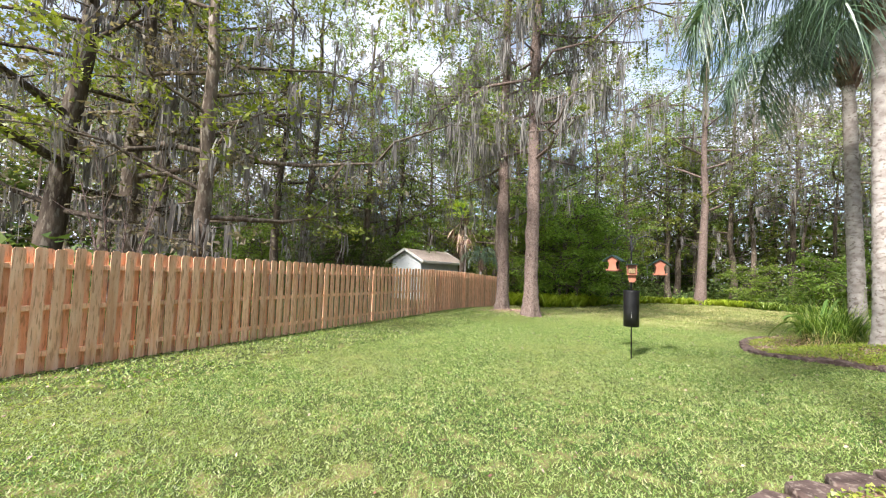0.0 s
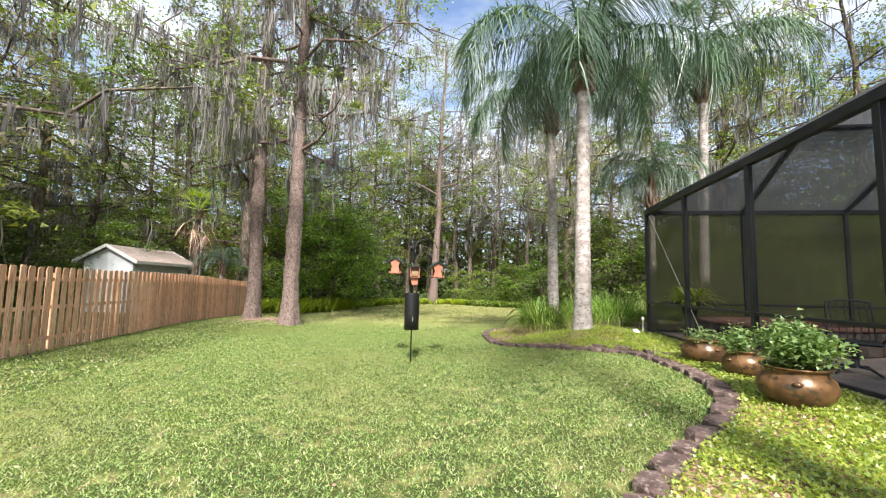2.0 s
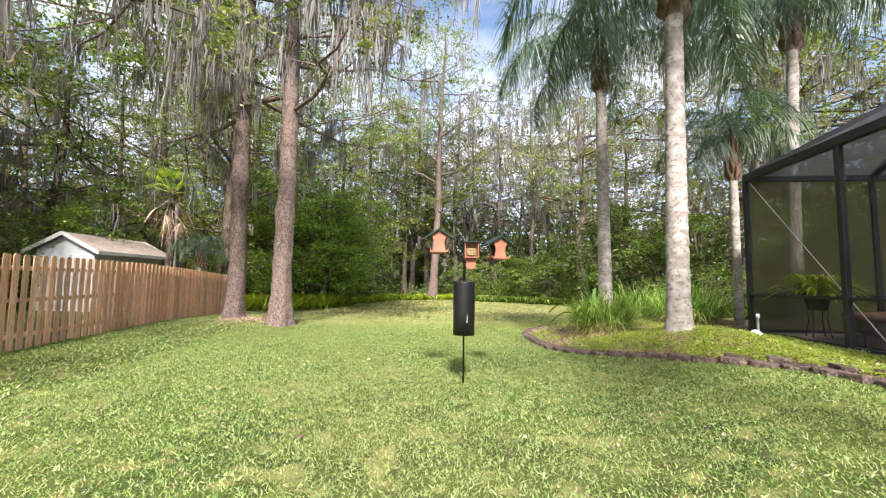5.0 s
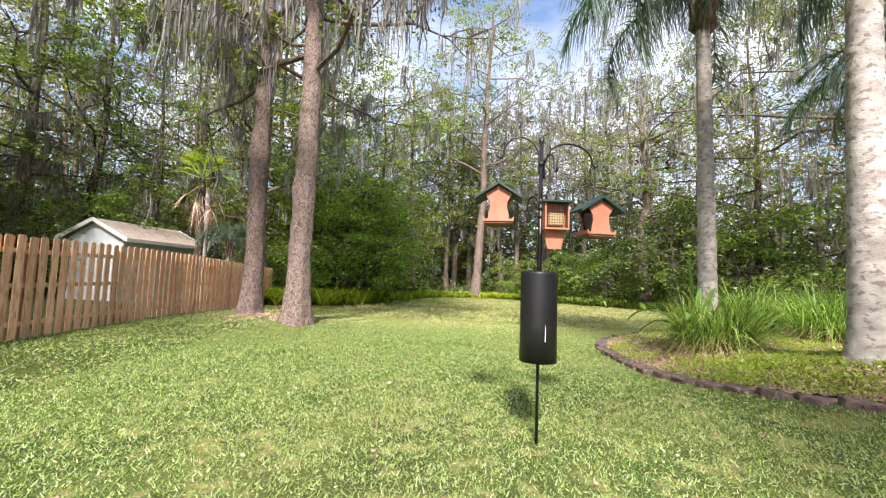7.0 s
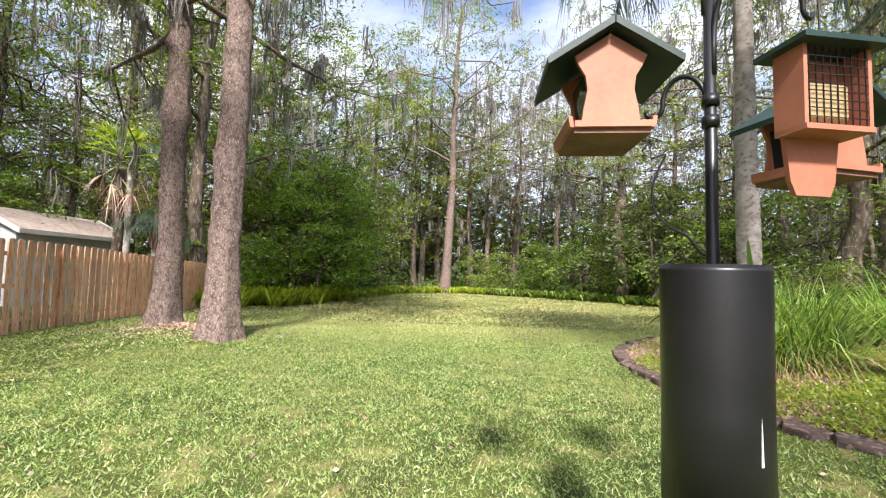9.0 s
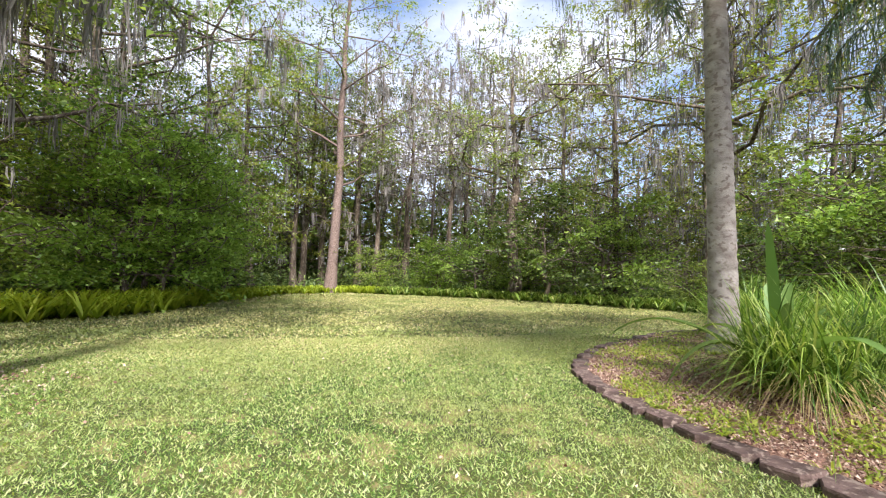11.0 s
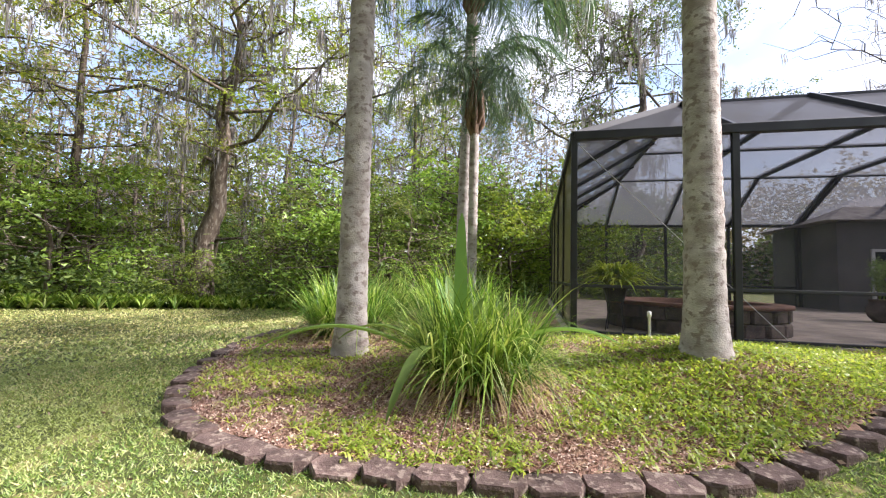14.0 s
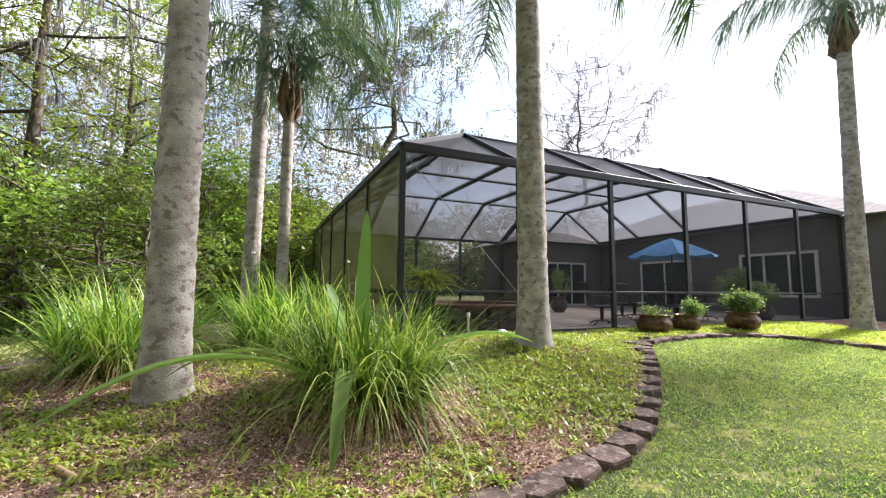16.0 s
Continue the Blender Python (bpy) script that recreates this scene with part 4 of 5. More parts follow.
for a, b in (((RUN, YR, ZT), (RUN, Y1 - RUN, ZT)), ((RUN, Y1 - RUN, ZT), (XE - RUN, Y1 - RUN, ZT)), ((XE - RUN, YR, ZT), (XE - RUN, Y1 - RUN, ZT)), ((XE / 2, YR, ZT), (XE / 2, Y1 - RUN, ZT))):
    bar("purlin", a, b, 0.05, 0.1)

# ---- house ----
house = thing("house", pose(0, 0, 0), "single-storey stucco house with a hipped shingle roof", "house", kind="structure")
part("wall", boxed(2.0, 13.0, -12.0, -2.0, -0.2, 3.5), M_STUCCO, house)
part("wall", boxed(13.0, 17.0, -12.0, 2.8, -0.2, 3.5), M_STUCCO, house)
bm = bmesh.new()


def hip(bm, x0, x1, y0, y1, z, rise):
    run = min(x1 - x0, y1 - y0) / 2
    if x1 - x0 > y1 - y0:
        rd = [(x0 + run, (y0 + y1) / 2, z + rise), (x1 - run, (y0 + y1) / 2, z + rise)]
        a, b, c, d = [bm.verts.new(p) for p in ((x0, y0, z), (x1, y0, z), (x1, y1, z), (x0, y1, z))]
        e, f = [bm.verts.new(p) for p in rd]
        for q in ((a, b, f, e), (b, c, f), (c, d, e, f), (d, a, e), (a, d, c, b)):
            bm.faces.new(q)
    else:
        rd = [((x0 + x1) / 2, y0 + run, z + rise), ((x0 + x1) / 2, y1 - run, z + rise)]
        a, b, c, d = [bm.verts.new(p) for p in ((x0, y0, z), (x1, y0, z), (x1, y1, z), (x0, y1, z))]
        e, f = [bm.verts.new(p) for p in rd]
        for q in ((a, b, e), (b, c, f, e), (c, d, f), (d, a, e, f), (a, d, c, b)):
            bm.faces.new(q)


hip(bm, 1.5, 17.4, -12.5, -1.6, 3.5, 2.3)
part("roof", bm, M_ROOF, house)
bm = bmesh.new()
hip(bm, 12.6, 17.5, -12.6, 3.3, 3.52, 1.2)
part("roof", bm, M_ROOF, house)


# ---- house openings ----
def opening(name, m, w, h, label, lights=2, category="window"):
    """A white framed window or glazed door; m: its foot's middle, facing local -y."""
    ob = thing(name, m, label, category, kind="structure")
    f = 0.09
    for x in (-w / 2, w / 2):
        part("window_frame", boxed(x - f / 2, x + f / 2, -0.06, 0.02, 0, h, 0.006), M_WHITE, ob)
    for z in (f / 2, h - f / 2):
        part("window_frame", boxed(-w / 2, w / 2, -0.055, 0.02, z - f / 2, z + f / 2, 0.006), M_WHITE, ob)
    for i in range(1, lights):
        x = -w / 2 + w * i / lights
        part("mullion", boxed(x - 0.03, x + 0.03, -0.05, 0.02, f, h - f, 0.004), M_WHITE, ob)
    for i in range(lights):
        a = -w / 2 + w * i / lights
        part("pane", boxed(a + 0.04, a + w / lights - 0.04, -0.012, -0.004, f, h - f), M_GLASS, ob)
    return ob


opening("window_1", pose(4.95, -1.99, 1.0, 0, 0, 180), 2.3, 1.55, "white framed triple window in the stucco wall", 3)
opening("door_1", pose(12.99, 0.5, DECK_Z, 0, 0, -90), 2.6, 2.15, "white framed glazed patio door, closed", 3, "door")
opening("door_2", pose(9.3, -1.99, DECK_Z, 0, 0, 180), 2.4, 2.1, "white framed sliding patio door, closed", 2, "door")

# ---- planting bed ----
KP = np.array(KERB)
seg = np.linalg.norm(np.diff(KP, axis=0), axis=1)
acc = np.concatenate([[0], np.cumsum(seg)])


def kerb_at(s):
    return np.array([np.interp(s, acc, KP[:, 0]), np.interp(s, acc, KP[:, 1])])


xs, ys = np.arange(-1.5, 7.2, 0.1), np.arange(-1.8, 17.3, 0.1)
V, F = grid_sheet(xs, ys, 0.03, 0.006)
cx, cy = V[F].mean(1)[:, 0], V[F].mean(1)[:, 1]
keep = in_bed(cx, cy) & in_bed(cx - 0.1, cy) & in_bed(cx, cy - 0.08) & ((cx < 2.88) | (cy > 12.55))
bed = put("planting_bed", V, F[keep], M_MULCH, smooth=True)
tagged(bed, "reddish brown bark mulch in the palm bed", "planting bed", kind="structure")

r = np.random.default_rng(91)


def bed_points(n, x0=-1.3, x1=3.6, y0=9.0, y1=17.0):
    X, Y = r.uniform(x0, x1, n), r.uniform(y0, y1, n)
    ok = in_bed(X - 0.12, Y) & ((X < 2.86) | (Y > 12.6))
    X, Y = X[ok], Y[ok]
    return np.column_stack([X, Y, ground_z(X, Y) + 0.035])


P = bed_points(190000)
P[:, 2] += r.uniform(0, 0.014, len(P))
tagged(put("bark_chips", *leaf_tris(P, 0.024, r, 0.55, 0.0), M_CHIP), "loose bark chips and dead leaves on the bed", "mulch", kind="stuff")


def tufts(P, n_each, length, width, spread, sag=0.5):
    """Small tufts of blades at the places P."""
    m = len(P)
    Q = np.repeat(P, n_each, 0) + np.column_stack([r.normal(size=(m * n_each, 2)) * spread, np.zeros(m * n_each)])
    a = r.uniform(0, 2 * np.pi, m * n_each)
    el = r.uniform(0.5, 1.6, m * n_each)
    D = np.column_stack([np.cos(a), np.sin(a), el])
    return strips(Q, D, length * r.uniform(0.5, 1.3, len(Q)), width * r.uniform(0.7, 1.3, len(Q)), r, 2, sag)


P = bed_points(17000)
w = np.sin(P[:, 0] * 2.1 + 1) * np.sin(P[:, 1] * 1.7) + 0.5 * np.sin(P[:, 0] * 5.3) * np.sin(P[:, 1] * 4.9)
dens = np.clip(0.1 + 0.5 * ss(13.4, 11.0, P[:, 1]) + 0.15 * ss(0.4, 1.6, P[:, 0]) + 0.45 * w, 0.0, 0.95)
dens *= 1 - 0.9 * np.exp(-((P[:, 0] - 0.5) ** 2 + (P[:, 1] - 13.6) ** 2) / 0.6)
P = P[r.uniform(0, 1, len(P)) < dens]
P2 = bed_points(2600, -0.4, 2.9, 2.2, 10.5)
pieces = [tufts(P, 7, 0.095, 0.022, 0.045), tufts(P2, 6, 0.07, 0.014, 0.05, 0.7)]
C = bed_points(150000, -0.4, 2.9, 1.8, 13.0)
C = C[r.uniform(0, 1, len(C)) < 0.95 - 0.72 * ss(7.8, 9.4, C[:, 1]) - 0.2 * ss(11.0, 12.8, C[:, 1]) - 0.5 * (np.sin(C[:, 0] * 3.1) * np.sin(C[:, 1] * 2.3) > 0.45)]
C[:, 2] += r.uniform(0.0, 0.05, len(C))
tagged(put("creeping_cover", *leaf_tris(C, 0.03, r, 0.8, -0.2), M_WEED), "low creeping green leaves covering the soil by the patio", "ground cover", kind="stuff")
P3 = bed_points(620, -1.2, 3.0, 8.5, 16.5)
pieces.append(tufts(P3, 7, 0.2, 0.014, 0.03))
tagged(put("ground_cover", *join(pieces), M_WEED), "bright green weeds and ground cover in the bed", "ground cover", kind="stuff")

# dead sticks on the mulch
for x, y, z, l, w in ((-0.3, 15.39, 35, 0.42, 0.018), (0.35, 10.55, 70, 0.55, 0.012), (0.05, 16.0, 10, 0.3, 0.012)):
    bend = [(0, 0, 0), (l * 0.4, 0.02, 0.012), (l * 0.7, 0.0, 0.004), (l, 0.045, 0.014)]
    st = put("dead_stick", *tube(bend, [w, w * 1.1, w * 0.8, w * 0.4], 7, True), M_STRAW)
    st.matrix_world = pose(x, y, gz(x, y) + 0.055, 0, 0, z)
    tagged(st, "pale dry stick lying on the mulch", "stick")


# ---- kerb stones ----
def stone_mesh(seed):
    q = random.Random(seed)
    bm = bmesh.new()
    out = [(-0.145, -0.11), (0.145, -0.11), (0.165, 0.03), (0.10, 0.125), (-0.10, 0.125), (-0.165, 0.03)]
    out = [(x * 1.1 + q.uniform(-0.014, 0.014), y + q.uniform(-0.012, 0.012)) for x, y in out]
    rows = [(1.0, 0.0), (1.0, 0.085), (0.95, 0.105)]
    rings = [[bm.verts.new((x * k, y * k, z + (q.uniform(-0.006, 0.006) if z > 0.1 else 0))) for x, y in out] for k, z in rows]
    for lo, hi in zip(rings, rings[1:]):
        for i in range(6):
            bm.faces.new((lo[i], lo[(i + 1) % 6], hi[(i + 1) % 6], hi[i]))
    c = bm.verts.new((0, 0, 0.108))
    for i in range(6):
        bm.faces.new((rings[-1][i], rings[-1][(i + 1) % 6], c))
    me = bpy.data.meshes.new("kerb_stone")
    bm.to_mesh(me)
    bm.free()
    me.materials.append(M_STONE)
    return me


STONES = [stone_mesh(i) for i in range(6)]
edging = thing("bed_edging", pose(0, 0, 0), "row of dark brown concrete edging stones round the bed", "edging", kind="structure")
random.seed(21)
s = 0.1
while s < acc[-1] - 0.1:
    p, q = kerb_at(s - 0.1), kerb_at(s + 0.1)
    c, d = (p + q) / 2, q - p
    st = new("kerb_stone", random.choice(STONES))
    st.parent = edging
    st.matrix_basis = pose(c[0], c[1], gz(c[0], c[1]) - 0.05 + random.uniform(-0.012, 0.012), random.uniform(-5, 5), random.uniform(-5, 5), math.degrees(math.atan2(d[1], d[0])) + random.uniform(-8, 8))
    s += random.uniform(0.335, 0.365)
# a second short row where the kerb turns along the patio
for x, y, a in ((1.75, 8.45, 80), (1.45, 9.05, 130), (1.1, 9.35, 140), (1.95, 8.1, 95)):
    st = new("kerb_stone", random.choice(STONES))
    st.parent = edging
    st.matrix_basis = pose(x, y, gz(x, y) - 0.03, 2, -2, a)


# ---- clumps of ornamental grass ----
def grass_clump(x, y, R, H, n, seed, label):
    q = np.random.default_rng(seed)
    ob = thing("grass_clump", pose(x, y, gz(x, y)), label, "ornamental grass", "grass clumps in the bed")
    rr, a = R * 0.42 * np.sqrt(q.uniform(0, 1, n)), q.uniform(0, 2 * np.pi, n)
    P = np.column_stack([rr * np.cos(a), rr * np.sin(a), q.uniform(0, 0.06, n)])
    a2 = a + q.normal(size=n) * 1.5
    el = q.uniform(0.6, 3.8, n)
    D = np.column_stack([np.cos(a2), np.sin(a2), el])
    L = H * q.uniform(0.45, 1.55, n)
    tagged(put("blade_mass", *strips(P, D, L, q.uniform(0.011, 0.024, n), q, 6, q.uniform(0.3, 0.85, n)), M_LIRIOPE, ob), kind="stuff")
    m = n // 5
    a = q.uniform(0, 2 * np.pi, m)
    P = np.column_stack([R * 0.4 * np.cos(a), R * 0.4 * np.sin(a), q.uniform(0.05, 0.3, m)])
    D = np.column_stack([np.cos(a + q.normal(size=m) * 0.4), np.sin(a), q.uniform(-0.2, 0.6, m)])
    tagged(put("straw_mass", *strips(P, D, q.uniform(0.3, 0.75, m), np.full(m, 0.009), q, 4, 0.6), M_STRAW, ob, "straw-coloured dead blades"), kind="stuff")
    return ob


grass_clump(0.35, 13.5, 1.25, 1.3, 2000, 1, "large arching clump of green ornamental grass on the mulch")
grass_clump(2.0, 15.75, 1.2, 1.3, 1500, 2, "arching clump of green grass behind the pale palm")
grass_clump(2.5, 14.1, 1.25, 1.35, 1500, 3, "arching clump of green grass beside the screened patio")
grass_clump(3.8, 15.9, 1.1, 1.15, 1200, 4, "arching clump of green grass at the bed's far end")


def strap_leaf(L, W, el, sag, fold=0.25, seg=14):
    """A broad folded leaf growing along +x."""
    t = np.linspace(0, 1, seg + 1)
    x, z = L * t * math.cos(el), L * t * math.sin(el) - sag * L * t ** 2.4
    w = W * np.clip(np.sin(np.pi * np.clip(t * 0.86 + 0.1, 0, 1)) ** 0.6, 0.05, 1) * np.where(t > 0.97, 0.3, 1)
    V = np.stack([np.column_stack([x, -w / 2, z + w * fold]), np.column_stack([x, 0 * t, z]), np.column_stack([x, w / 2, z + w * fold])], 1).reshape(-1, 3)
    b = np.arange(seg) * 3
    return V, np.concatenate([np.stack([b, b + 1, b + 4, b + 3], -1), np.stack([b + 1, b + 2, b + 5, b + 4], -1)])


lily = thing("broad_leaved_lily", pose(0.14, 13.66, gz(0.14, 13.66) + 0.1), "broad strap-leaved plant growing out of the grass clump", "plant")
for az, L, W, el, sag in ((186, 1.72, 0.13, 1.5, 0.05), (60, 1.3, 0.12, 1.3, 0.2), (30, 1.45, 0.13, 1.25, 0.25), (160, 1.65, 0.13, 0.85, 0.82), (246, 2.0, 0.13, 0.72, 0.4), (112, 2.5, 0.12, 0.62, 0.5),
                          (340, 1.2, 0.12, 1.2, 0.3), (235, 1.15, 0.12, 1.3, 0.25), (80, 1.9, 0.11, 0.7, 0.5)):
    f = put("leaf", *strap_leaf(L, W, el, sag), M_BROAD, lily, smooth=True)
    f.matrix_basis = pose(0, 0, 0, 0, 0, az)
# small white flowers on thin stems
for x, y, h in ((1.3, 14.0, 1.35), (1.75, 13.4, 1.2), (0.9, 14.5, 1.3)):
    fl = thing("flower_stem", pose(x, y, gz(x, y)), "thin stem with a small white flower", "flower", "white flowers in the bed")
    put("stem", *tube([(0, 0, 0), (0.05, 0.02, h * 0.6), (0.12, 0.03, h)], [0.004, 0.003, 0.002], 5), M_LIRIOPE, fl)
    q = np.random.default_rng(3)
    put("flower", *leaves(np.tile([[0.12, 0.03, h]], (9, 1)), 0.035, q, 0.6, 0), M_WHITE, fl, "white flower")

# ---- ferns along the lawn's edge ----
EDGE = np.array([(-15.6, 22.9), (-14.6, 24.6), (-13.4, 26.2), (-12.7, 29), (-12.6, 33.5), (-11.5, 40.6), (-7, 43.6), (0, 39.6), (4, 36.6), (8, 32.1), (11.5, 26.6), (13, 21.6), (12.4, 18.4), (8.0, 17.0)])
el = np.concatenate([[0], np.cumsum(np.linalg.norm(np.diff(EDGE, axis=0), axis=1))])
r = np.random.default_rng(15)
n = 1400
s = r.uniform(0, el[-1], n)
X = np.interp(s, el, EDGE[:, 0]) + r.normal(size=n) * 0.55
Y = np.interp(s, el, EDGE[:, 1]) + r.normal(size=n) * 0.55
k = 13
a = r.uniform(0, 2 * np.pi, n * k)
P = np.repeat(np.column_stack([X, Y, ground_z(X, Y)]), k, 0)
D = np.column_stack([np.cos(a), np.sin(a), r.uniform(0.9, 2.6, n * k)])
blade = np.repeat(s, k)
tall_f = np.where(blade < 9, 1.75, 1.1) * r.uniform(0.65, 1.2, n * k)
wide_f = r.uniform(0.06, 0.12, n * k)
bright = blade < el[6] + 3.5
for sel, name, mat, label in ((bright, "fern_border", M_FERN, "bright yellow-green sword ferns edging the lawn"), (~bright, "strap_leaf_border", M_LIRIOPE, "dark green strap-leaved plants along the wood's edge")):
    tagged(put(name, *strips(P[sel], D[sel], tall_f[sel], wide_f[sel], r, 4, 0.45), mat), label, "ferns" if mat is M_FERN else "plants", kind="stuff")

# ---- cabbage palm in the woods past the fence ----
def cabbage_palm(x, y, crown_z):
    q = np.random.default_rng(61)
    z0 = gz(x, y) - 0.05
    ob = thing("cabbage_palm", pose(x, y, z0), "cabbage palm with fan leaves and a skirt of dead brown fronds", "palm tree")
    H = crown_z - z0
    put("trunk", *tube([(0, 0, 0), (0.1, 0, H * 0.5), (0, 0, H + 0.2)], [0.2, 0.17, 0.14], 12), M_BARKD, ob, smooth=True)
    for kind, count, lo, hi, drop in (("fan_leaf", 18, -0.3, 1.2, 0.0), ("dead_frond", 7, -1.3, -0.5, -0.35)):
        for i in range(count):
            a, el = i * 2.4 + q.uniform(-0.3, 0.3), q.uniform(lo, hi)
            d = np.array([math.cos(a) * math.cos(el), math.sin(a) * math.cos(el), math.sin(el)])
            c = np.array([0, 0, H + drop * q.uniform(0.2, 3.0)])
            hub = c + d * q.uniform(0.7, 1.1)
            side = unit(np.cross(d, [0, 0, 1.0]))
            w = np.linspace(-1.25, 1.25, 15)
            D = d[None] * np.cos(w)[:, None] + side[None] * np.sin(w)[:, None]
            blades_ = strips(np.tile(hub, (15, 1)), D, q.uniform(0.6, 0.95, 15), np.full(15, 0.05), q, 4, 0.35 if kind == "fan_leaf" else 0.8)
            put(kind, *join([tube([c, hub], [0.02, 0.012], 5), blades_]), M_FERN if kind == "fan_leaf" else M_CHIP, ob, "" if kind == "fan_leaf" else "dead straw-brown frond")


cabbage_palm(-17.84, 21.56, 5.5)

# ---- bird feeder pole ----
PX0, PY0 = -2.72, 8.94
gzp = gz(PX0, PY0)
pole = thing("feeder_pole", pose(PX0, PY0, gzp), "black steel shepherd's hook pole with a stovepipe baffle on the lawn", "feeder pole")
put("pole", *tube([(0, 0, -0.1), (0, 0, 1.25), (0, 0, 1.3), (0, 0, 2.5)], [0.013, 0.013, 0.019, 0.017], 12, True), M_BLACK, pole, smooth=True)
H0, H1 = 0.60 - gzp, 1.34 - gzp
prof = [(0.018, H1 - 0.012), (0.15, H1 - 0.012), (0.153, H1), (0.153, H1 - 0.02), (0.15, H0 + 0.3), (0.152, H0), (0.147, H0), (0.147, H1 - 0.03)]
baffle = put("baffle", *lathe(prof, 40), M_BLACK, pole, "matt black sheet-metal cylinder")
put("scratch", *strips(np.array([[0.052, -0.1425, H0 + 0.18]]), np.array([[0.0, 0.02, 1.0]]), np.array([0.17]), np.array([0.007]), r, 4, 0.0), M_WHITE, baffle, "pale scratch")
for z in (1.92, 2.3, 1.85):
    put("collar", *lathe([(0.017, z), (0.026, z), (0.026, z + 0.035), (0.017, z + 0.035)], 12), M_BLACK, pole)
put("finial", *lathe([(0.0, 2.56), (0.02, 2.545), (0.024, 2.51), (0.017, 2.49)], 12), M_BLACK, pole)


def hook(dx, dy, z0, rise, drop):
    """An arm that arches out from the pole and curls up at its end."""
    a = np.linspace(0, 1, 16)
    f = (1 - np.cos(a * np.pi * 0.93)) / 2
    h = np.column_stack([dx * (0.05 + 0.95 * f), dy * (0.05 + 0.95 * f), z0 + rise * np.sin(a * np.pi * 0.93) ** 0.85 + 0.05 * a])
    h = np.vstack([[dx * 0.05, dy * 0.05, z0 - 0.1], h])
    u = np.array([dx, dy, 0]) / math.hypot(dx, dy)
    tip = h[-1]
    c = [tip + u * 0.03 * (1 - math.cos(b)) + np.array([0, 0, -0.035 * math.sin(b) - 0.02]) for b in np.linspace(0.2, 3.0, 8)]
    put("hook", *tube(np.vstack([h, c]), 0.009, 8, True), M_BLACK, pole, smooth=True)
    return PX0 + tip[0] + u[0] * 0.03, PY0 + tip[1] + u[1] * 0.03, gzp + tip[2] - 0.04


EL = hook(-0.323, -0.013, 2.33, 0.2, 0.55)
ER = hook(0.45, 0.24, 2.3, 0.2, 0.55)
ES = hook(0.1, -0.28, 2.12, 0.2, 0.5)
hook(-0.11, 0.1, 1.9, 0.12, 1.2)
w = np.linspace(0, 1, 24)
put("wire", *tube(np.column_stack([-0.22 * w ** 0.6 + 0.06 * np.sin(w * 9) * w, -0.03 * w, 1.42 + 0.33 * w + 0.07 * np.cos(w * 8) * w]), 0.004, 6), M_BLACK, pole, "bent black wire")


def slab(bm, pts, y0, y1):
    """A flat outline in x and z, thickened from y0 to y1."""
    a = [bm.verts.new((x, y0, z)) for x, z in pts]
    b = [bm.verts.new((x, y1, z)) for x, z in pts]
    bm.faces.new(a)
    bm.faces.new(b[::-1])
    n = len(pts)
    for i in range(n):
        bm.faces.new((a[i], b[i], b[(i + 1) % n], a[(i + 1) % n]))
    bmesh.ops.recalc_face_normals(bm, faces=bm.faces)
    return bm


def house_feeder(eye, top, turn, label):
    """A hopper feeder like a little house, hung by wire: waisted gable ends, green roof, tray."""
    x, y, z = eye
    ob = thing("bird_feeder", pose(x, y, top - 0.34, 0, 0, turn) @ Matrix.Scale(0.87, 4), label, "bird feeder", "feeders on the pole")
    waist = [(-0.1, 0.04), (0.1, 0.04), (0.094, 0.09), (0.08, 0.16), (0.086, 0.21), (0.112, 0.255), (0.124, 0.285), (0.0, 0.365), (-0.124, 0.285), (-0.112, 0.255), (-0.086, 0.21), (-0.08, 0.16), (-0.094, 0.09)]
    for yy in (-0.13, 0.115):
        part("gable_end", slab(bmesh.new(), waist, yy, yy + 0.015), M_TERRA, ob, "terracotta end board")
    for sx in (-1, 1):
        part("roof_board", slab(bmesh.new(), [(sx * 0.002, 0.374), (sx * 0.225, 0.232), (sx * 0.228, 0.256), (sx * 0.002, 0.40)], -0.185, 0.185), M_GREENROOF, ob, "dark green roof board")
        part("hopper_pane", slab(bmesh.new(), [(sx * 0.05, 0.06), (sx * 0.075, 0.25), (sx * 0.08, 0.25), (sx * 0.055, 0.06)], -0.115, 0.115), M_GLASS, ob)
        part("tray_edge", slab(bmesh.new(), [(sx * 0.13, 0.018), (sx * 0.144, 0.02), (sx * 0.15, 0.058), (sx * 0.136, 0.058)], -0.15, 0.15), M_TERRA, ob)
    for yy in (-0.16, 0.145):
        part("tray_edge", boxed(-0.13, 0.13, yy, yy + 0.015, 0.018, 0.04), M_TERRA, ob)
    part("tray", boxed(-0.13, 0.13, -0.145, 0.145, 0.0, 0.018), M_COPING, ob)
    put("hanging_wire", *tube([(0, 0, 0.36), (0, 0, (z - top + 0.35) / 0.87)], 0.003, 6), M_BLACK, ob)
    return ob


house_feeder(EL, 2.07, 2, "terracotta and dark green house-shaped bird feeder hanging from a hook")
house_feeder(ER, 2.0, 20, "terracotta and green bird feeder with a tray hanging from a hook")
x, y, z = ES
suet = thing("suet_feeder", pose(x, y, 1.51, 0, 0, 14) @ Matrix.Scale(0.88, 4), "terracotta suet feeder with a wire cage and tail board", "bird feeder")
part("tail_board", slab(bmesh.new(), [(-0.055, 0.0), (0.055, 0.0), (0.072, 0.04), (0.09, 0.19), (-0.09, 0.19), (-0.072, 0.04)], 0.03, 0.045), M_TERRA, suet)
part("back_board", boxed(-0.1, 0.1, 0.03, 0.045, 0.19, 0.4), M_TERRA, suet)
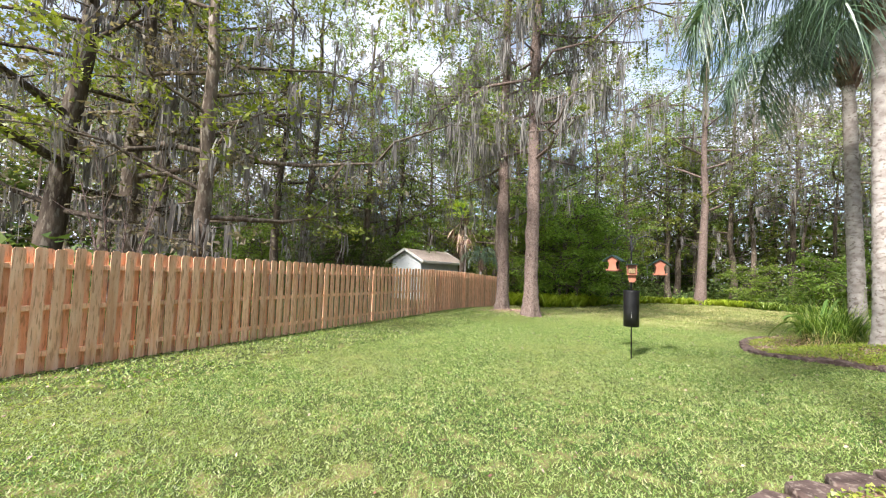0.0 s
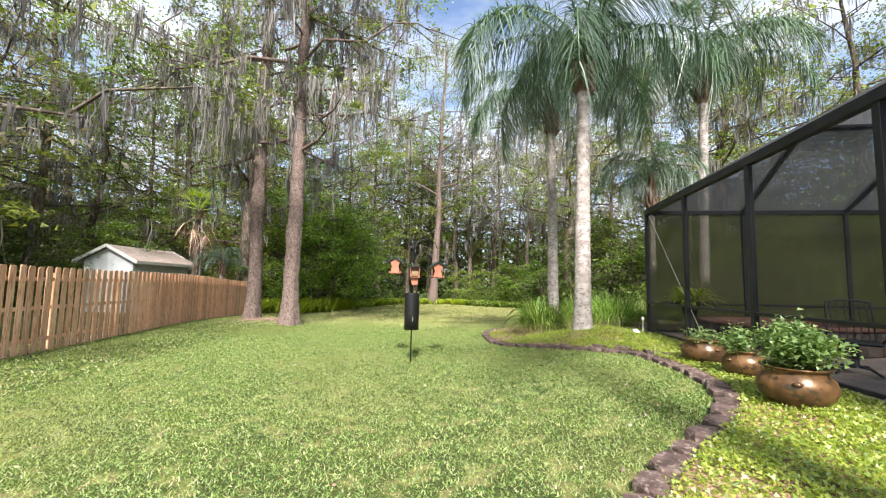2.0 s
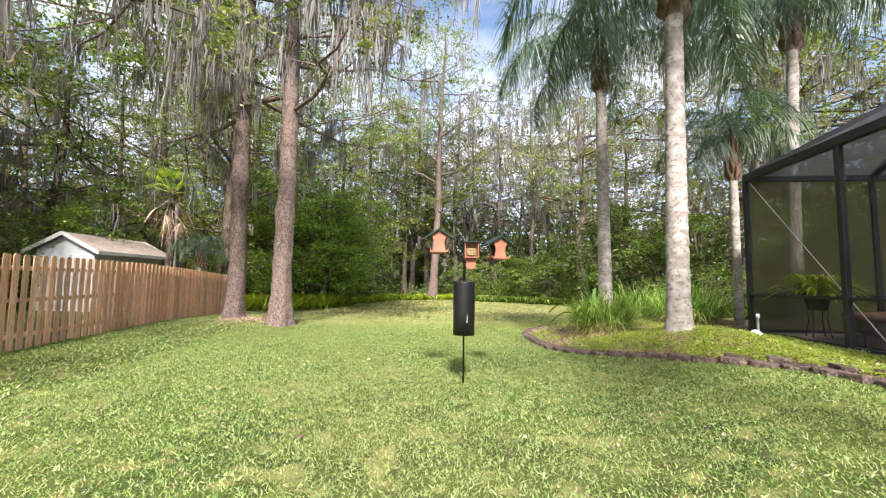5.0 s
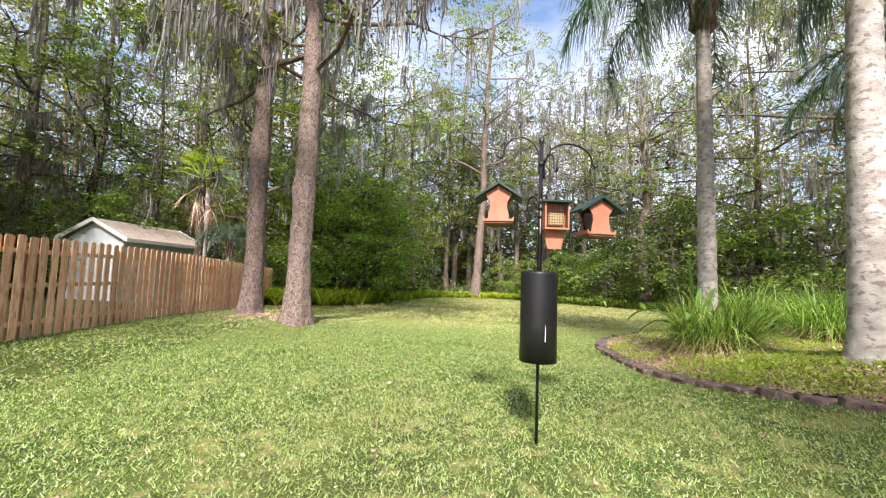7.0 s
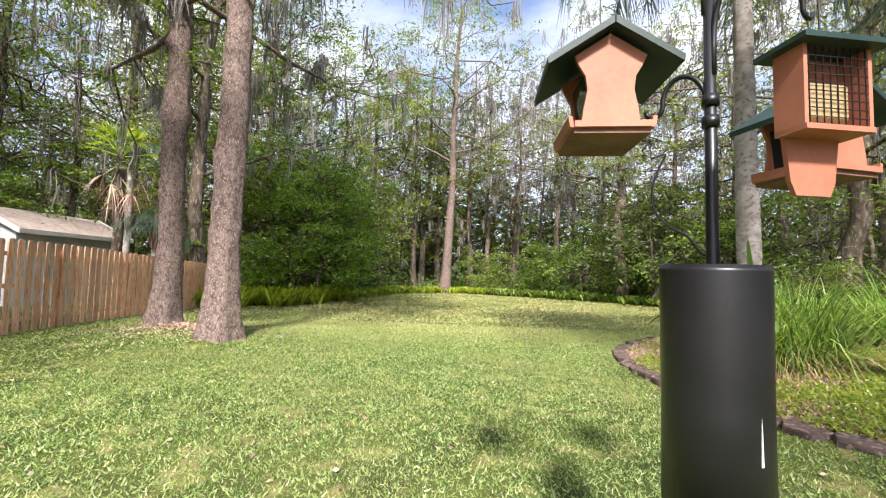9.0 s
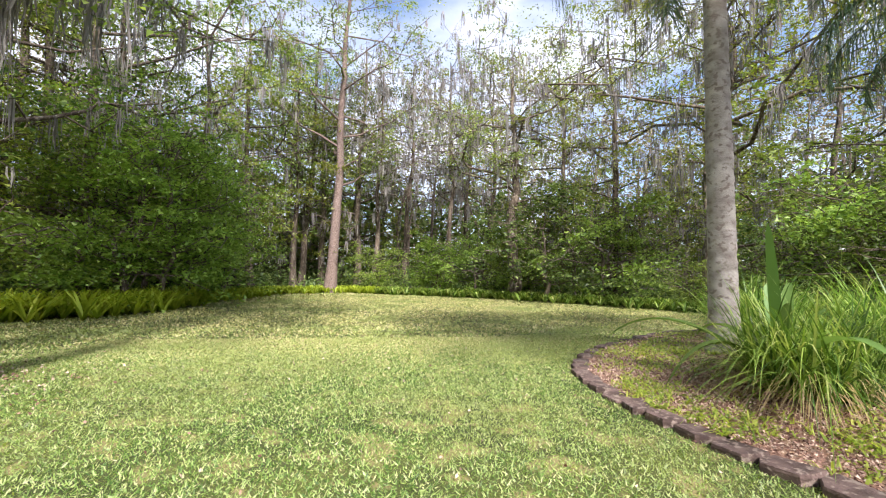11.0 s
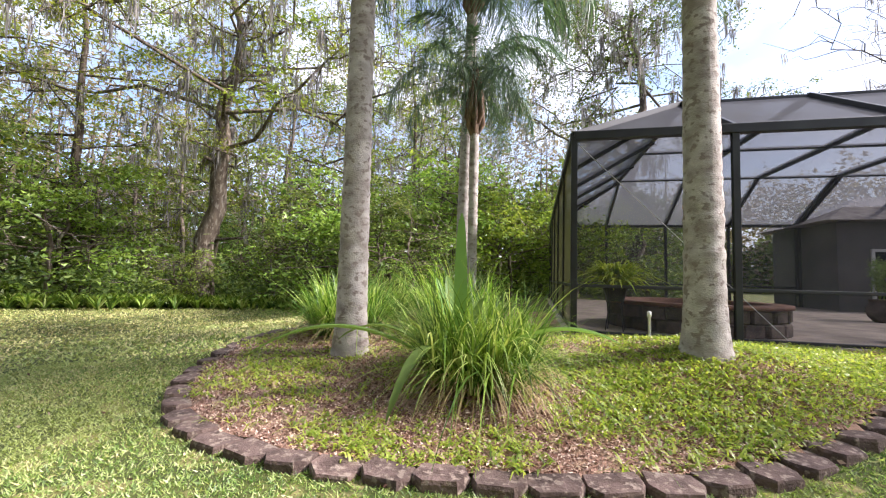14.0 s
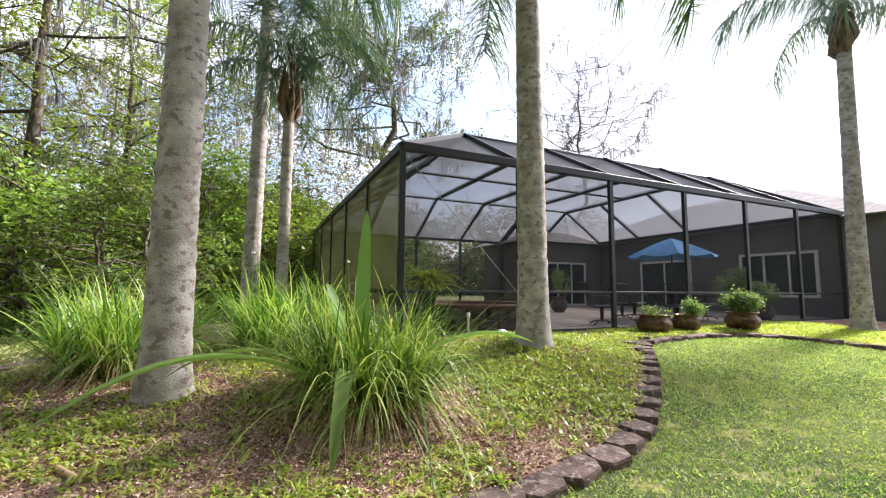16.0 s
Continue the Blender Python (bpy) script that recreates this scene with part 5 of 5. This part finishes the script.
for sx in (-0.105, 0.095):
    part("side_board", boxed(sx, sx + 0.012, -0.045, 0.045, 0.17, 0.4), M_TERRA, suet)
part("floor_board", boxed(-0.105, 0.107, -0.05, 0.045, 0.165, 0.18), M_TERRA, suet)
part("roof_board", boxed(-0.135, 0.135, -0.08, 0.08, 0.40, 0.415), M_GREENROOF, suet)
part("suet_cake", boxed(-0.07, 0.07, -0.02, 0.02, 0.2, 0.31, 0.01), M_STRAW, suet, "half-eaten pale suet cake")
for i in range(9):
    part("cage_wire", boxed(-0.088 + i * 0.022, -0.086 + i * 0.022, -0.044, -0.041, 0.18, 0.4), M_BLACK, suet)
for i in range(8):
    part("cage_wire", boxed(-0.094, 0.094, -0.046, -0.043, 0.2 + i * 0.024, 0.202 + i * 0.024), M_BLACK, suet)
put("hanging_wire", *tube([(0, 0, 0.41), (0, 0, (z - 1.5) / 0.88)], 0.003, 6), M_BLACK, suet)


# ---- pots by the patio ----
def pot(x, y, R, H, label, leaf_n, leaf_r, leaf_h, seed, z=None, mat=None, group="glazed pots by the patio"):
    q = np.random.default_rng(seed)
    z = gz(x, y) + 0.03 if z is None else z
    ob = thing("plant_pot", pose(x, y, z, 0, 0, 40 * seed), label, "plant pot", group)
    prof = [(R * 0.55, 0), (R * 0.6, 0.02), (R * 0.9, H * 0.25), (R, H * 0.5), (R * 0.93, H * 0.7), (R * 0.76, H * 0.86), (R * 0.8, H * 0.95), (R * 0.9, H), (R * 0.88, H * 1.02), (R * 0.76, H * 0.96), (R * 0.7, H * 0.85)]
    pt = put("pot", *lathe(prof, 36), mat or M_POT, ob, smooth=True)
    for a in range(3):
        b = a * 2.1
        put("lug", *lathe([(0.0, 0.0), (0.04, 0.012), (0.045, 0.03), (0.0, 0.05)], 10), mat or M_POT, pt).matrix_basis = pose(R * 0.93 * math.cos(b), R * 0.93 * math.sin(b), H * 0.6)
    put("soil", *lathe([(0.001, H * 0.9), (R * 0.72, H * 0.88)], 20), M_POTSOIL, ob)
    st, tips = [], []
    for i in range(max(5, leaf_n // 90)):
        a, f = q.uniform(0, 6.28), q.uniform(0.1, 1)
        e = np.array([leaf_r * f * math.cos(a), leaf_r * f * math.sin(a), H + leaf_h * q.uniform(0.45, 1.0) * (1.1 - 0.5 * f)])
        b = np.array([e[0] * 0.3, e[1] * 0.3, H * 0.88])
        L = np.array([b, b * 0.5 + e * 0.5 + q.normal(size=3) * 0.03, e])
        st.append(tube(L, [0.006, 0.005, 0.003], 5))
        tips += [L[1] * 0.5 + e * 0.5, e, e, L[1]]
    put("stalk", *join(st), M_LIRIOPE, ob)
    leaf_n *= 2
    C = np.array(tips)[q.integers(0, len(tips), leaf_n)] + q.normal(size=(leaf_n, 3)) * 0.055
    C[:, 2] = np.maximum(C[:, 2], H * 0.95)
    put("foliage", *leaf_tris(C, 0.055, q, 0.6, 0.1), M_POTLEAF, ob)
    return ob


pot(2.2, 7.55, 0.32, 0.36, "squat bronze-glazed pot with low greenery", 160, 0.22, 0.1, 1)
pot(2.25, 6.56, 0.27, 0.34, "squat bronze-glazed pot with sprigs of leaves", 420, 0.3, 0.3, 2)
pot(1.98, 5.2, 0.33, 0.38, "large bronze-glazed pot with a full bushy plant", 2300, 0.35, 0.42, 3)
for x, y, h in ((2.55, 11.35, 0.42), (2.62, 6.3, 0.32)):
    pv = put("riser_pipe", *lathe([(0.0, h + 0.01), (0.03, h), (0.03, h - 0.07), (0.02, h - 0.075), (0.02, -0.05)], 12), M_PVC, smooth=True)
    pv.matrix_world = pose(x, y, gz(x, y))
    tagged(pv, "white plastic sprinkler riser in the bed", "pipe", "sprinkler risers")
bm = bmesh.new()
bmesh.ops.create_icosphere(bm, subdivisions=2, radius=0.09)
for v in bm.verts:
    v.co = v.co * (1 + 0.25 * noise.noise(v.co * 9)) * 1.0
    v.co.z *= 0.7
rock = part("rock", bm, M_WHITE)
rock.matrix_world = pose(2.24, 10.9, gz(2.24, 10.9) + 0.08)
tagged(rock, "small whitish rock in the ground cover", "rock")

# ---- patio: raised spa, plants, table ----
spa = thing("raised_spa", pose(4.87, 10.05, DECK_Z), "round raised spa walled with dark fieldstone", "spa")
q = np.random.default_rng(5)
for row in range(2):
    nst = 22
    for i in range(nst):
        a0 = (i + 0.5 * row + q.uniform(-0.12, 0.12)) * 360 / nst
        w = 2.0 * math.pi * 1.36 / nst * q.uniform(0.9, 0.98)
        b = part("stone", boxed(-0.16, 0.14 + q.uniform(0, 0.04), -w / 2, w / 2, 0, 0.215, 0.025), M_ROCK, spa)
        b.matrix_basis = pose(0, 0, row * 0.22, 0, 0, a0) @ pose(1.32, 0, 0)
put("coping", *lathe([(1.1, 0.44), (1.52, 0.44), (1.52, 0.5), (1.1, 0.5), (1.1, 0.1)], 64), M_COPING, spa, "terracotta red coping")
put("water", *lathe([(0.001, 0.36), (1.12, 0.36)], 48), M_GLASS, spa, "dark still water")


def fern_stand(x, y):
    ob = thing("fern_on_stand", pose(x, y, DECK_Z), "lush fern in a black pot on a wire stand", "plant")
    for a in range(4):
        b = a * math.pi / 2 + 0.5
        put("leg", *tube([(0.2 * math.cos(b), 0.2 * math.sin(b), 0), (0.14 * math.cos(b), 0.14 * math.sin(b), 0.35), (0.17 * math.cos(b), 0.17 * math.sin(b), 0.5)], 0.01, 6), M_BLACK, ob)
    put("pot", *lathe([(0.14, 0.5), (0.2, 0.72), (0.22, 0.74), (0.18, 0.7)], 20), M_BLACK, ob)
    q = np.random.default_rng(8)
    n = 300
    a = q.uniform(0, 6.28, n)
    P = np.column_stack([0.08 * np.cos(a), 0.08 * np.sin(a), np.full(n, 0.7)])
    put("foliage", *strips(P, np.column_stack([np.cos(a), np.sin(a), q.uniform(0.6, 4, n)]), q.uniform(0.6, 1.25, n), np.full(n, 0.075), q, 6, 0.6), M_FERN, ob)


fern_stand(3.75, 11.6)
pot(8.45, 4.63, 0.3, 0.55, "dark patio pot with a small leafy tree", 1100, 0.55, 0.95, 4, DECK_Z, M_ROCK, "pots on the patio")
pot(3.5, 2.6, 0.28, 0.45, "dark patio pot with a tall bushy shrub", 2200, 0.6, 1.1, 5, DECK_Z, M_ROCK, "pots on the patio")
pot(3.6, 1.4, 0.25, 0.4, "dark patio pot with a thin shrub", 700, 0.4, 1.0, 6, DECK_Z, M_ROCK, "pots on the patio")

table = thing("patio_table", pose(4.4, 4.05, DECK_Z), "round dark metal patio table", "table")
put("tabletop", *lathe([(0.001, 0.73), (0.68, 0.73), (0.7, 0.72), (0.7, 0.7), (0.001, 0.7)], 40), M_ALU, table)
for a in range(4):
    b = a * math.pi / 2 + 0.4
    put("leg", *tube([(0.5 * math.cos(b), 0.5 * math.sin(b), 0), (0.35 * math.cos(b), 0.35 * math.sin(b), 0.35), (0.5 * math.cos(b), 0.5 * math.sin(b), 0.7)], 0.02, 8), M_ALU, table)
umb = thing("patio_umbrella", pose(4.4, 4.05, DECK_Z), "open sky-blue cloth umbrella over the patio table", "umbrella")
put("pole", *tube([(0, 0, 0.02), (0, 0, 2.25)], 0.02, 10, True), M_ALU, umb)
n = 8
for i in range(n):
    a0, a1 = 2 * math.pi * i / n, 2 * math.pi * (i + 1) / n
    k = 6
    rows = []
    for j in range(k + 1):
        f = j / k
        z = 2.25 - 0.5 * f ** 1.2
        row = []
        for m in range(5):
            u = m / 4
            e = (1 - u) * np.array([math.cos(a0), math.sin(a0)]) + u * np.array([math.cos(a1), math.sin(a1)])
            row.append((1.12 * f * e[0] + 0.001, 1.12 * f * e[1], z - 0.05 * f * math.sin(u * math.pi) * (1 if j < k else 1.3)))
        rows.append(row)
    V = np.array(rows).reshape(-1, 3)
    g = np.arange((k + 1) * 5).reshape(k + 1, 5)
    put("canopy_panel", V, np.stack([g[:-1, :-1], g[:-1, 1:], g[1:, 1:], g[1:, :-1]], -1).reshape(-1, 4), M_BLUE, umb, smooth=True)
    put("rib", *tube([(0, 0, 2.23), (1.11 * math.cos(a0), 1.11 * math.sin(a0), 1.74)], 0.008, 5), M_ALU, umb)


def chair(label):
    ob = thing("patio_chair", pose(0, 0, -50), label, "chair", "chairs round the patio table")
    part("seat", boxed(-0.26, 0.26, -0.25, 0.25, 0.4, 0.45, 0.02), M_ALU, ob)
    for sx in (-0.25, 0.25):
        put("back_post", *tube([(sx, 0.24, 0.42), (sx, 0.3, 0.7), (sx * 0.96, 0.38, 0.98)], 0.014, 8), M_ALU, ob)
        put("arm", *tube([(sx * 1.1, 0.28, 0.66), (sx * 1.2, 0.0, 0.68), (sx * 1.2, -0.24, 0.64), (sx * 1.1, -0.26, 0.5), (sx, -0.1, 0.42)], 0.016, 8), M_ALU, ob)
    put("top_rail", *tube([(-0.25, 0.38, 0.97), (-0.1, 0.395, 1.0), (0.1, 0.395, 1.0), (0.25, 0.38, 0.97)], 0.014, 8), M_ALU, ob)
    for i in range(6):
        x = -0.19 + i * 0.076
        put("back_slat", *tube([(x, 0.25, 0.46), (x, 0.32, 0.7), (x, 0.385, 0.98)], 0.009, 6), M_ALU, ob)
    put("swivel", *lathe([(0.0, 0.4), (0.05, 0.4), (0.04, 0.12), (0.06, 0.08)], 12), M_ALU, ob)
    for i in range(4):
        b = i * math.pi / 2 + 0.78
        put("foot", *tube([(0, 0, 0.1), (0.18 * math.cos(b), 0.18 * math.sin(b), 0.09), (0.32 * math.cos(b), 0.32 * math.sin(b), 0.015)], 0.016, 6), M_ALU, ob)
    return ob


ch = chair("dark metal swivel patio chair with a slatted back")
for x, y, a in ((3.6, 5.0, 215), (3.95, 7.1, 150), (5.4, 4.4, 100 - 180), (4.3, 2.9, 0), (5.2, 5.1, -45)):
    copy_thing(ch, pose(x, y, DECK_Z, 0, 0, a + 180 if a in (215, 150) else a))
for c in (*ch.children_recursive, ch):
    bpy.data.objects.remove(c)
# brace cable of the cage
put("brace_cable", *tube([(0.05, 12.3, 3.5), (0.05, 9.35, DECK_Z + 0.03)], 0.006, 6), M_WHITE, cage)

# ---- lawn ----
r = np.random.default_rng(33)


def blades(n, x0, x1, y0, y1, L, W, keep):
    X, Y = r.uniform(x0, x1, n), r.uniform(y0, y1, n)
    ok = on_lawn(X, Y) & keep(X, Y)
    X, Y = X[ok], Y[ok]
    m = len(X)
    P = np.column_stack([X, Y, ground_z(X, Y) - 0.004])
    a = r.uniform(0, 2 * np.pi, m)
    el = r.uniform(0.0, 1.15, m)
    D = unit(np.column_stack([np.cos(a), np.sin(a), el]))
    S = np.column_stack([-np.sin(a), np.cos(a), r.normal(size=m) * 0.55]) * (W * r.uniform(0.6, 1.3, m) / 2)[:, None]
    T = P + D * (L * r.uniform(0.5, 1.3, m))[:, None]
    return np.stack([P - S, P + S, T], 1).reshape(-1, 3)


def side(X, Y):
    """How far east of a line down the middle of the lawn."""
    return X - np.interp(Y, [0, 14], [-0.6, -3.6])


near = lambda X, Y: (side(X, Y) > -5.6) & (side(X, Y) < 4.2) & (Y > -0.5) & (Y < 19.5)
dry = lambda Y: r.uniform(0, 1, len(Y)) < ss(14.5, 20, Y) * 0.75
V = np.concatenate([
    blades(1250000, -10, 2.5, -0.5, 19.5, 0.043, 0.0108, lambda X, Y: near(X, Y) & ~dry(Y)),
    blades(330000, -13.5, 3, -3, 22, 0.065, 0.02, lambda X, Y: ~near(X, Y) & ~dry(Y))])
tagged(put("lawn_grass", V, np.arange(len(V)).reshape(-1, 3), M_LAWN), "short coarse lawn grass, green with straw-coloured patches", "grass", kind="stuff")
a, d = r.uniform(0, 2 * np.pi, 4500), np.abs(r.normal(size=4500)) * 0.75
P = np.column_stack([-9.4 + d * np.cos(a) * 1.5, 15.0 + d * np.sin(a), np.zeros(4500)])
P[:, 2] = ground_z(P[:, 0], P[:, 1]) + 0.015 + r.uniform(0, 0.02, 4500)
tagged(put("leaf_litter", *leaf_tris(P, 0.036, r, 0.6, 0.0), M_CHIP), "brown fallen leaves round the foot of the lawn trees", "leaves", kind="stuff")
X, Y = r.uniform(-9, 1, 900), r.uniform(-1, 22, 900)
ok = on_lawn(X, Y)
P = np.column_stack([X, Y, ground_z(X, Y) + 0.035])[ok]
tagged(put("fallen_leaves", *leaves(P, 0.038, r, 0.55, 0.0), M_CHIP), "a few brown fallen leaves lying on the lawn", "leaves", kind="stuff")
V = np.concatenate([
    blades(380000, -10, 2.5, 14, 20, 0.05, 0.012, lambda X, Y: near(X, Y) & dry(Y)),
    blades(240000, -15, 13, 14.5, 43, 0.08, 0.032, lambda X, Y: ~near(X, Y) & dry(Y))])
tagged(put("dry_lawn_grass", V, np.arange(len(V)).reshape(-1, 3), M_DRY), "drier straw-coloured lawn grass towards the woods", "grass", kind="stuff")
